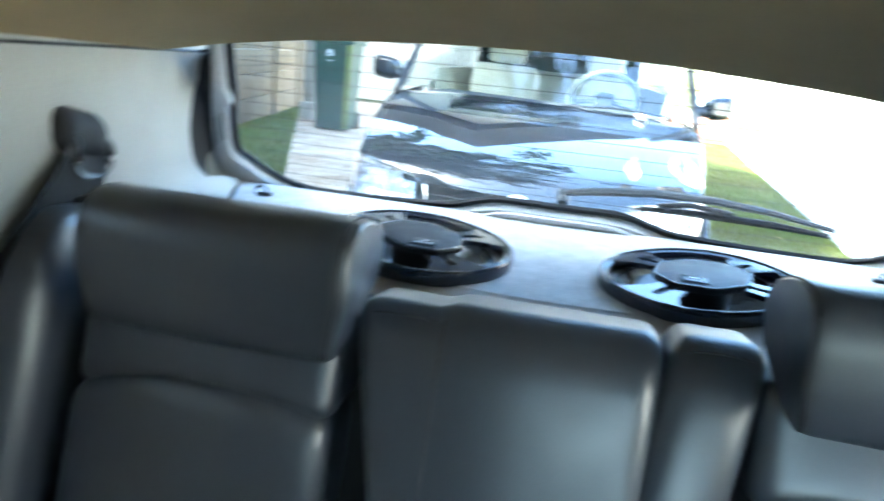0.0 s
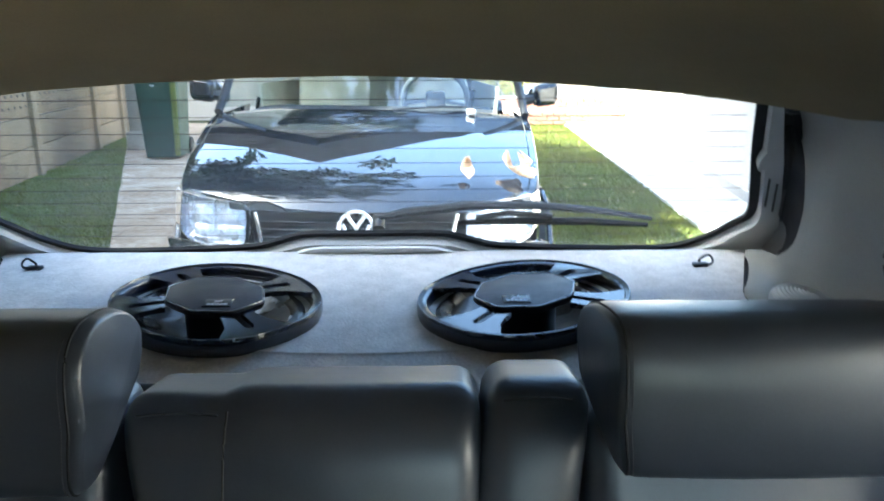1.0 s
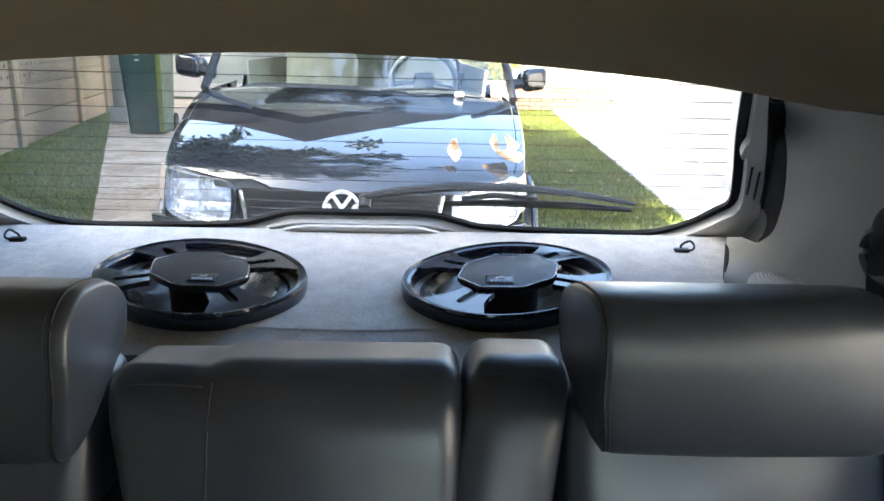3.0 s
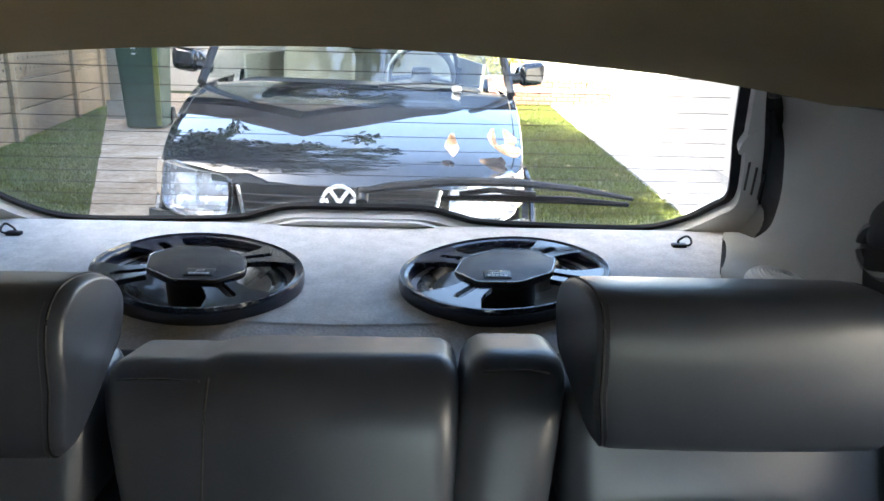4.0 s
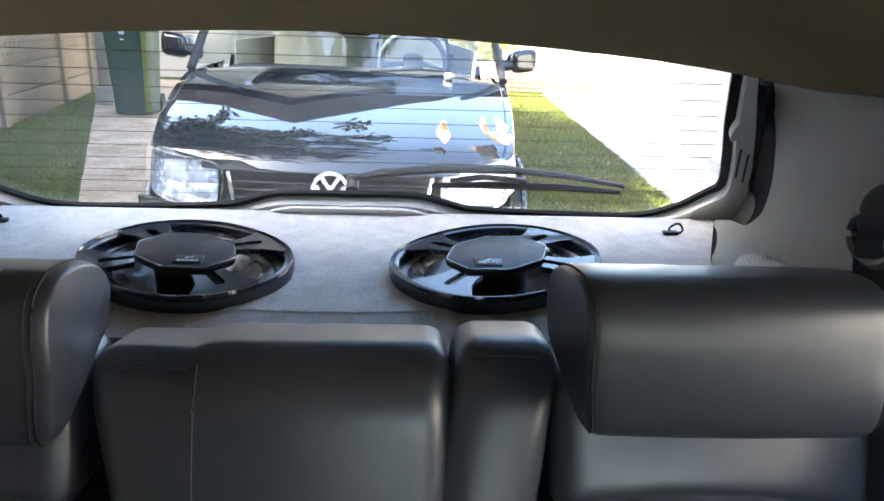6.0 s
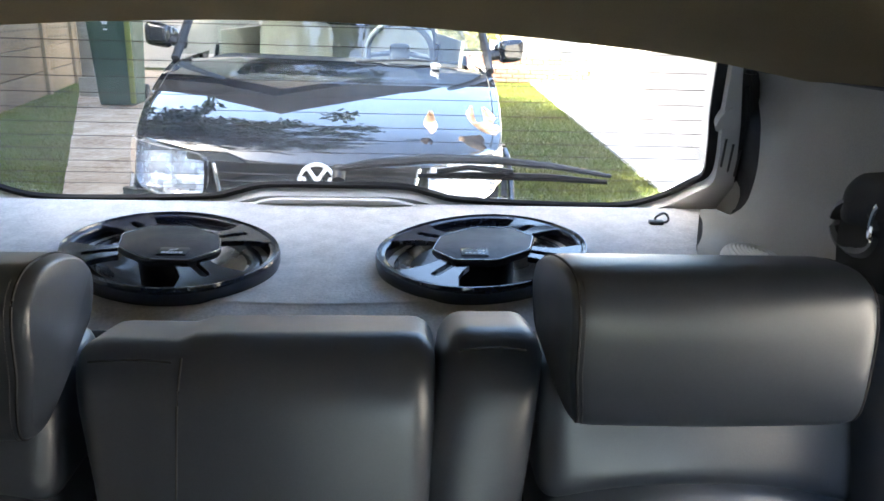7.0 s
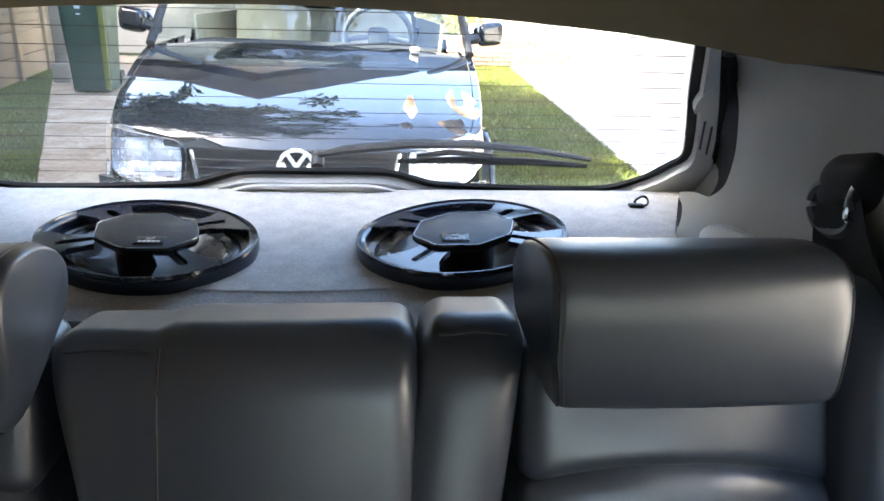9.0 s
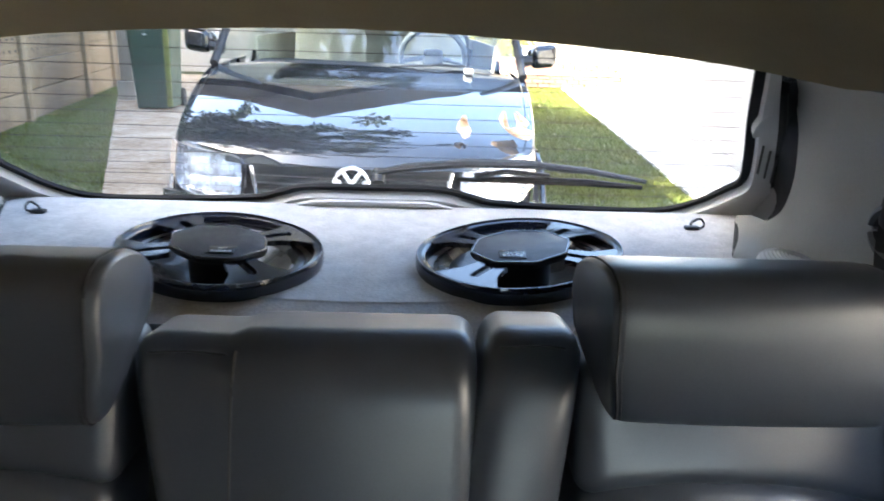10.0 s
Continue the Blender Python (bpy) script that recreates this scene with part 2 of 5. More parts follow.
def tube(points, r, sides=8, flat=1.0, closed=False):
    """A round or flattened tube along points."""
    pts = [Vector(p) for p in points]
    bm = bmesh.new()
    rings = []
    n = len(pts)
    for i, p in enumerate(pts):
        if closed:
            d = (pts[(i + 1) % n] - pts[i - 1]).normalized()
        else:
            d = (pts[min(i + 1, n - 1)] - pts[max(i - 1, 0)]).normalized()
        up = Vector((0, 0, 1)) if abs(d.z) < 0.9 else Vector((0, 1, 0))
        a = d.cross(up).normalized()
        b = a.cross(d)
        rad = r[i] if isinstance(r, (list, tuple)) else r
        rings.append([bm.verts.new(p + a * (math.cos(t) * rad) + b * (math.sin(t) * rad * flat)) for t in (2 * math.pi * k / sides for k in range(sides))])
    for i in range(n if closed else n - 1):
        u, v = rings[i], rings[(i + 1) % n]
        for k in range(sides):
            bm.faces.new((u[k], u[(k + 1) % sides], v[(k + 1) % sides], v[k]))
    if not closed:
        bm.faces.new(rings[0])
        bm.faces.new(rings[-1][::-1])
    return bm


def soft_box(x0, x1, y0, y1, z0, z1, r, n=14, warp=None):
    """A padded block with round edges, dense enough to bulge; warp(v) returns the moved point."""
    bm = bmesh.new()
    bmesh.ops.create_cube(bm, size=2.0)
    bmesh.ops.subdivide_edges(bm, edges=bm.edges[:], cuts=n, use_grid_fill=True)
    c = Vector(((x0 + x1) / 2, (y0 + y1) / 2, (z0 + z1) / 2))
    h = Vector(((x1 - x0) / 2, (y1 - y0) / 2, (z1 - z0) / 2))
    rr = min(r, h.x, h.y, h.z)
    for v in bm.verts:
        p = Vector([h[i] * math.copysign(abs(math.sin(v.co[i] * math.pi / 2)) ** 0.9, v.co[i]) for i in range(3)])
        inner = Vector([max(-h[i] + rr, min(h[i] - rr, p[i])) for i in range(3)])
        d = p - inner
        if d.length > 1e-9:
            p = inner + d.normalized() * rr
        v.co = c + p
        if warp:
            v.co = warp(v.co.copy())
    return bm


def merge(*bms):
    out = bms[0]
    for b in bms[1:]:
        me = bpy.data.meshes.new("tmp")
        b.to_mesh(me)
        b.free()
        out.from_mesh(me)
        bpy.data.meshes.remove(me)
    return out


def smooth_line(pts, k=6):
    """Catmull-Rom through 2D or 3D points."""
    P = [Vector(p) for p in pts]
    out = []
    for i in range(len(P) - 1):
        a, b, c, d = P[max(i - 1, 0)], P[i], P[i + 1], P[min(i + 2, len(P) - 1)]
        for s in range(k):
            t = s / k
            out.append(0.5 * ((2 * b) + (c - a) * t + (2 * a - 5 * b + 4 * c - d) * t * t + (3 * b - a - 3 * c + d) * t ** 3))
    return out + [P[-1]]


def curve_at(table, x):
    return float(np.interp(x, [a for a, _ in table], [b for _, b in table]))


GROUND = 0.055
# ---- the ground outside ----
gbm = bmesh.new()
bmesh.ops.create_grid(gbm, x_segments=60, y_segments=60, size=400)
ground = part("ground", gbm, SOIL)
ground.location = (0, 0, GROUND - 0.02)
tagged(ground, "short green lawn ground round the driveway", "ground", kind="structure")

# ================= interior of the car =================
# headliner: a shallow vault that falls to the tailgate header
HEADER = [(-0.62, 1.188), (-0.46, 1.217), (-0.34, 1.232), (-0.22, 1.240), (-0.11, 1.2445), (0.016, 1.2465), (0.137, 1.2425), (0.261, 1.2345), (0.386, 1.2235), (0.457, 1.214), (0.62, 1.186)]


def roof_z(x, y):
    base = curve_at(HEADER, x)
    t = max(0.0, (1.2 - y))
    side = 1.0 - min(1.0, abs(x) / 0.575) ** 4.0
    rise = 0.15 * (1 - math.exp(-t * 2.6)) * side - (0.0 if y < 1.2 else 0.25 * (y - 1.2))
    return base + rise


def roof_pt(a, b):
    x, y = -0.62 + 1.24 * a, -1.0 + 2.2 * b
    return Vector((x, y, roof_z(x, y)))


def header_pt(a, b):
    x = -0.62 + 1.24 * a
    z = roof_z(x, 1.2)
    t = b * math.pi * 0.55
    return Vector((x, 1.2 + 0.03 * math.sin(t), z + 0.03 * (1 - math.cos(t))))


ceiling = part("ceiling", merge(surface(roof_pt, 40, 60), surface(header_pt, 40, 6)), LINING)
tagged(ceiling, "brown-grey cloth headliner of a car roof", "headliner", kind="structure")
shell = part("roof_skin", surface(lambda a, b: Vector((-0.66 + 1.32 * a, -1.0 + 2.32 * b, roof_z(0.9 * (-0.66 + 1.32 * a), min(1.2, -1.0 + 2.2 * b)) + 0.045)), 20, 20), PAINT)
tagged(shell, "outer painted roof panel of the car", "car roof", kind="structure")

# tailgate, in the slope of its window
SLOPE = 0.28 / 0.26


def on_gate(p, off=0.0):
    """(x, z, outward) -> place on the tailgate's slope."""
    x, z, c = p
    nrm = Vector((0, 0.26, 0.28)).normalized()
    return Vector((x, 1.53 - (z - 0.97) * SLOPE - 0.05 * (x / 0.6) ** 2 * 0.0, z)) + nrm * (c + off)


HALF = [(0.0, 0.999), (0.105, 0.998), (0.158, 0.983), (0.204, 0.971), (0.344, 0.964), (0.466, 0.965), (0.521, 0.986), (0.555, 1.017), (0.568, 1.036), (0.549, 1.083), (0.520, 1.14), (0.486, 1.215), (0.46, 1.265), (0.38, 1.285), (0.2, 1.295), (0.0, 1.30)]
half = [tuple(p) for p in smooth_line([(a, b) for a, b in HALF], 5)]
opening = [(a, b) for a, b in half] + [(-a, b) for a, b in half[-2:0:-1]]
cz = 1.10


def grown(o, d):
    """An outline pushed outwards by d."""
    out = []
    k = len(o)
    for i in range(k):
        (ax, az), (bx, bz) = o[i - 1], o[(i + 1) % k]
        t = Vector((bx - ax, (bz - az) * 1.46))
        nx, nz = t.y, -t.x
        ln = math.hypot(nx, nz) or 1
        out.append((o[i][0] + d * nx / ln, o[i][1] + d * nz / ln / 1.46))
    return out


tailgate = empty("tailgate")
tailgate.location = (0, 0, 0)
tagged(tailgate, "car tailgate with heated rear window and grey inner trim", "tailgate")
pane = part("window_pane", prism(grown(opening, 0.012), 0.004, lambda p: on_gate(p, 0.012)), DUSTY_PANE, tailgate, "clear heated rear window glass", smooth=False)
pane.visible_shadow = False
inner_edge = []
for (a, b), n_, m_ in zip(opening, grown(opening, -0.004), grown(opening, -0.002)):
    f = max(0.0, min(1.0, (b - 0.99) / 0.09))
    inner_edge.append((m_[0] + (n_[0] - m_[0]) * f, m_[1] + (n_[1] - m_[1]) * f))
part("window_seal", ring(inner_edge, grown(opening, 0.009), 0.006, lambda p: on_gate(p, 0.0)), RUBBER, tailgate, "black border of the rear window", smooth=False)
OUT = [(0.90, 0.68), (0.987, 0.636), (1.061, 0.598), (1.137, 0.557), (1.195, 0.522), (1.26, 0.485), (1.32, 0.46)]
outer = []
for a, b in opening:
    if b < 1.0:
        outer.append((a * (1.16 if abs(a) < 0.45 else 1.245), 0.925 if abs(a) > 0.17 else 0.945))
    elif b < 1.24:
        outer.append((math.copysign(curve_at(OUT, b), a), b))
    else:
        outer.append((a * 1.04, b + 0.04))
rim = part("inner_trim", ring(grown(opening, 0.010), outer, 0.02, lambda p: on_gate(p, -0.014)), TRIM_PALE, tailgate, "moulded grey plastic window surround")
hump_top = lambda x: 0.962 + 0.035 * (0.5 + 0.5 * math.cos(math.pi * min(1.0, max(0.0, (abs(x) - 0.075) / 0.13))))
part("latch_cover", surface(lambda a, b: on_gate((-0.205 + 0.41 * a, 0.940 + (hump_top(-0.205 + 0.41 * a) - 0.940) * b, -0.020 - 0.016 * math.sin(min(1.0, 0.15 + b * 1.1) * math.pi) ** 0.7)), 48, 12, thick=0.004), COVER, tailgate, "pale raised cover over the wiper motor")
part("cover_groove", tube([on_gate((x, 0.9655, -0.037)) for x in np.linspace(-0.15, 0.15, 24)], [0.0006 + 0.0016 * math.sin(math.pi * i / 23) ** 0.5 for i in range(24)]), BLACK, tailgate, "dark groove along the cover")
for i in range(12):
    z = 0.985 + 0.0225 * i
    w = curve_at([(0.96, 0.5), (1.0, 0.535), (1.04, 0.553), (1.083, 0.537), (1.14, 0.508), (1.215, 0.474), (1.27, 0.44)], z)
    if z > 1.001:
        part("heating_wire", tube([on_gate((x, z, 0.010)) for x in (-w, -w / 2, 0, w / 2, w)], 0.00045, 4), WIRE, tailgate, smooth=False)
    else:
        for s in (-1, 1):
            part("heating_wire", tube([on_gate((s * x, z, 0.010)) for x in (0.17, w)], 0.00045, 4), WIRE, tailgate, smooth=False)
for s in (-1, 1):
    for k in range(3):
        x0, z0 = 0.551 + 0.0155 * k, 1.115 - 0.009 * k
        bm = tube([on_gate((s * x0, z0, -0.0145)), on_gate((s * (x0 + 0.021), z0 - 0.048, -0.0145))], 0.0017, 6)
        part("vent_slot", bm, BLACK, tailgate, "narrow dark vent slot")
for s in (-1, 1):
    boss = [(0.530 + 0.008 * math.cos(t), 1.146 + 0.018 * math.sin(t)) for t in np.linspace(0, 2 * math.pi, 17)[:-1]]
    part("trim_boss", prism([(s * a, b) for a, b in boss], 0.012, lambda p: on_gate(p, -0.0155)), TRIM_PALE, tailgate, "rounded boss on the window surround")
# rear wiper on the outside of the window
wiper = part("wiper_arm", tube([on_gate((x, z, o)) for x, z, o in ((0.0, 0.998, 0.03), (0.05, 1.006, 0.034), (0.15, 1.016, 0.036), (0.25, 1.018, 0.034), (0.34, 1.011, 0.032), (0.44, 0.994, 0.03))], [0.008, 0.012, 0.012, 0.011, 0.009, 0.006], 8, 0.6), RUBBER, tailgate, "black rear wiper arm")
part("wiper_blade", tube([on_gate((x, z, 0.022)) for x, z in ((0.13, 0.997), (0.22, 1.000), (0.34, 0.998), (0.435, 0.990))], [0.004, 0.0065, 0.0065, 0.004], 6), RUBBER, wiper, "rubber wiper blade")
part("wiper_bridge", tube([on_gate((x, z, 0.026)) for x, z in ((0.16, 1.002), (0.21, 1.012), (0.28, 1.004))], 0.005, 6), BLACK, wiper)
part("wiper_pivot", tube([on_gate((0.005, 0.996, 0.012)), on_gate((0.005, 0.996, 0.036))], 0.010, 16), BLACK, wiper)
lower = part("outer_panel", surface(lambda a, b: Vector((-0.66 + 1.32 * a, 1.55 + 0.10 * math.sin(b * 2.2), 0.945 - 0.55 * b)), 24, 10, thick=0.02), PAINT, tailgate, "painted lower tailgate panel")

for s in (-1, 1):
    part("trim_clip", soft_box(min(s * 0.512, s * 0.524), max(s * 0.512, s * 0.524), 1.245, 1.258, 1.199, 1.205, 0.003, 4), BLACK, tailgate, "small dark trim clip")

# parcel shelf of grey felt, rising a little towards the window
TILT_S = 0.058


def shelf_z(y):
    return 0.951 + TILT_S * (y - 1.19)


FRONT = [(0.0, 1.139), (0.06, 1.142), (0.12, 1.148), (0.18, 1.159), (0.25, 1.176), (0.36, 1.215), (0.45, 1.258), (0.505, 1.298)]


def front_y(x):
    return curve_at(FRONT, abs(x - 0.005))


def shelf_pt(a, b):
    """b runs over the top from the back, then round the front lip and down."""
    x = -1 + 2 * a
    if b < 0.8:
        t = b / 0.8
        wb, wf = 0.585, 0.506
        y = 1.505 - t * (1.505 - front_y(x * wf))
        xx = x * (wf + (wb - wf) * max(0.0, min(1.0, (y - 1.30) / 0.19)))
        return Vector((xx, y, shelf_z(y)))
    t = (b - 0.8) / 0.2
    x *= 0.506
    y0 = front_y(x)
    r = 0.004
    if t < 0.3:
        g = t / 0.3 * math.pi / 3
        return Vector((x, y0 - r * math.sin(g), shelf_z(y0) - r * (1 - math.cos(g))))
    f = (t - 0.3) / 0.7
    return Vector((x, y0 - 0.0035 - 0.085 * f, shelf_z(y0) - 0.002 - 0.022 * f))


shelf = empty("parcel_shelf")
tagged(shelf, "grey felt-covered rear parcel shelf of a car", "parcel shelf")
SPEAKERS = (((-0.182, 1.264), 1), ((0.212, 1.273), -1))
bm = surface(shelf_pt, 130, 80)
holes = [f for f in bm.faces if any((f.calc_center_median().x - c[0]) ** 2 + (f.calc_center_median().y - c[1]) ** 2 < 0.102 ** 2 for c, _ in SPEAKERS) and f.calc_center_median().y > front_y(f.calc_center_median().x) + 0.008 and f.calc_center_median().z > 0.94]
bmesh.ops.delete(bm, geom=holes, context="FACES")
bmesh.ops.recalc_face_normals(bm, faces=bm.faces)
bmesh.ops.solidify(bm, geom=bm.faces[:], thickness=0.010)
part("board", bm, CARPET, shelf, angle=60)
for s in (-1, 1):
    part("edge_gap", tube([(s * (0.5085 + 0.41 * max(0.0, y - 1.302)), y, shelf_z(y) + 0.0005) for y in np.linspace(1.19, 1.47, 12)], 0.0042, 6), RUBBER, shelf, "dark gap along the shelf edge")
for s, cx in ((-1, -0.507), (1, 0.497)):
    loop = [(cx + 0.010 * math.cos(t) * s, 1.425 + 0.004 * math.sin(2 * t), shelf_z(1.425) + 0.003 + 0.007 * (1 + math.sin(t))) for t in np.linspace(-1.2, 3.9, 14)]
    part("cord_hook", tube(loop, 0.0018, 6), BLACK, shelf, "small black cord loop")
    part("hook_base", box(0.022, 0.012, 0.006, 0.002, (cx - 0.008 * s, 1.425, shelf_z(1.425) + 0.003)), BLACK, shelf)


# speakers: raised oval frame, four flared spokes with a slot each, octagonal cap, cone
def speaker(s):
    """s mirrors the grille, whose long axis lies across the shelf's corner."""
    th = empty("car_speaker")
    A, B = 0.146, 0.1170
    turn = radians(-39)
    ct, st = math.cos(turn), math.sin(turn)

    def oval(t, k=1.0, e=2.15):
        """The point of the oval in direction t, seen from its centre."""
        c, n = math.cos(t) * ct + math.sin(t) * st, -math.cos(t) * st + math.sin(t) * ct
        r = k / (abs(c / A) ** e + abs(n / B) ** e) ** (1 / e)
        return s * r * math.cos(t), r * math.sin(t)

    def lathe(prof, e=2.15, n=128, fine=3):
        def f(a, b):
            q = b * (len(prof) - 1)
            k = min(len(prof) - 2, int(q))
            sc, z = (prof[k][i] * (1 - q + k) + prof[k + 1][i] * (q - k) for i in (0, 1))
            x, y = oval(a * 2 * math.pi, sc, e)
            return Vector((x, y, z))
        return surface(f, n, (len(prof) - 1) * fine, wrap_u=True)

    rim = part("rim", lathe([(0.985, -0.004), (1.0, 0.004), (1.002, 0.0135), (0.992, 0.0175), (0.980, 0.0178), (0.970, 0.0150), (0.955, 0.0150), (0.945, 0.0165), (0.915, 0.0150), (0.905, 0.012), (0.898, -0.014)]), GLOSS_BLACK, th, "glossy black oval speaker frame", angle=50)
    part("rim_bead", lathe([(0.992, 0.0170), (0.989, 0.0184), (0.983, 0.0184), (0.980, 0.0170)], fine=1), BEAD, rim, "thin bright edge")
    part("surround", lathe([(0.905, -0.006), (0.85, -0.003), (0.81, 0.002), (0.75, 0.003), (0.71, -0.003), (0.69, -0.008)]), SURROUND, th, "glossy rubber surround")
    part("cone", lathe([(0.70, -0.006), (0.48, -0.024), (0.25, -0.036), (0.001, -0.038)], 2.05), CONE, th, "dark brown paper cone")
    part("motor_dome", surface(lambda a, b: Vector((0.040 * math.cos(a * 6.283), 0.034 * math.sin(a * 6.283), -0.034 + 0.046 * b)), 24, 2, wrap_u=True), BLACK, th)
    # spokes flare from the cap to the frame; a slot with a round end opens towards the cap
    for deg, w1 in ((30, 0.38), (131, 0.27), (197, 0.40), (306, 0.31)):
        t0 = radians(deg)
        r0, r1 = 0.47, 0.945
        d = Vector((*oval(t0), 0)).normalized()
        n = Vector((-d.y, d.x, 0))
        p0, p1 = Vector((*oval(t0, r0), 0)), Vector((*oval(t0, r1), 0))
        ln = (p1 - p0).length
        arc = [Vector((*oval(t0 + s * w1 * f, r1), 0)) for f in np.linspace(-1, 1, 9)]
        q = lambda a, w: p0 + d * (ln * a) + n * w
        hw, sw_ = 0.0195, 0.0062
        half_out = [q(0.0, -hw), q(0.22, -hw - 0.001), q(0.5, -hw - 0.006)]
        half_in = [q(0.5, hw + 0.006), q(0.22, hw + 0.001), q(0.0, hw)]
        slot = [q(0.0, sw_)] + [q(0.62 + 0.10 * math.cos(g), sw_ * math.sin(g)) for g in np.linspace(math.pi / 2, -math.pi / 2, 7)] + [q(0.0, -sw_)]
        outline = half_out + arc + half_in + slot

        def place(p, d=d, p0=p0, ln=ln):
            f = (Vector((p[0], p[1], 0)) - p0).dot(d) / ln
            return Vector((p[0], p[1], 0.0185 - 0.0022 * f - p[2]))
        bm = prism([(p.x, p.y) for p in outline], 0.007, place)
        part("spoke", bm, GLOSS_BLACK, th, "slotted glossy black grille spoke", smooth=False)
    # octagonal cap, raised a little towards its middle
    octo = []
    for t in np.linspace(0, 2 * math.pi, 9)[:-1] + radians(22.5):
        qx, qy = 0.077 * math.cos(t), 0.058 * math.sin(t)
        octo.append(np.array((s * (qx * ct - qy * st), qx * st + qy * ct)))
    rounded = []
    for i in range(8):
        for f, k in ((0.10, 1.0), (0.0, 0.985), (0.10, 1.0)):
            o = octo[i - 1] if len(rounded) % 3 == 0 else octo[(i + 1) % 8]
            rounded.append((octo[i] * (1 - f) + o * f) * k)
    CAPS = [(0.93, 0.012), (0.985, 0.0165), (1.0, 0.0200), (0.985, 0.0222), (0.955, 0.0228), (0.7, 0.0246), (0.35, 0.0256), (0.001, 0.0260)]

    def cap_pt(a, b):
        p = rounded[int(round(a * 24)) % 24]
        sc, z = CAPS[min(7, int(round(b * 7)))]
        return Vector((p[0] * sc, p[1] * sc, z))
    cap = part("cap", surface(cap_pt, 24, 7, wrap_u=True), CAP, th, "dark perforated octagonal centre cap", angle=30)
    part("cap_edge", tube([(p[0] * 0.972, p[1] * 0.972, 0.0226) for p in rounded], 0.0011, 6, closed=True), BEAD, cap, "thin bright edge")
    bx, by = s * 0.016, -0.040
    tilt_b = pose(bx, by, 0.0252, 4, 0, 0)
    part("badge", box(0.034, 0.020, 0.0016, 0.0003, turn=tilt_b), BADGE, cap, "small black badge plate")
    for k in range(5):
        part("badge_mark", box(0.0042, 0.0042, 0.0006, 0, turn=tilt_b @ pose(-0.0105 + 0.0052 * k, -0.0052, 0.0011)), WHITE_INK, cap, "white print", smooth=False)
    part("badge_symbol", prism([(-0.005, -0.0006), (0.004, 0.0022), (0.0045, 0.006), (0.0, 0.0034), (-0.004, 0.0042)], 0.0006, lambda p: tilt_b @ Vector((p[0], p[1], p[2] + 0.0008))), WHITE_INK, cap, "white print", smooth=False)
    return th


for (cx, cy), s in SPEAKERS:
    sp = speaker(s)
    sp.matrix_world = pose(cx, cy, shelf_z(cy) + 0.001, math.degrees(math.atan(TILT_S)), 0, 0)
    tagged(sp, "black oval car speaker with octagonal cap set in the felt shelf", "speaker", "parcel shelf speakers")


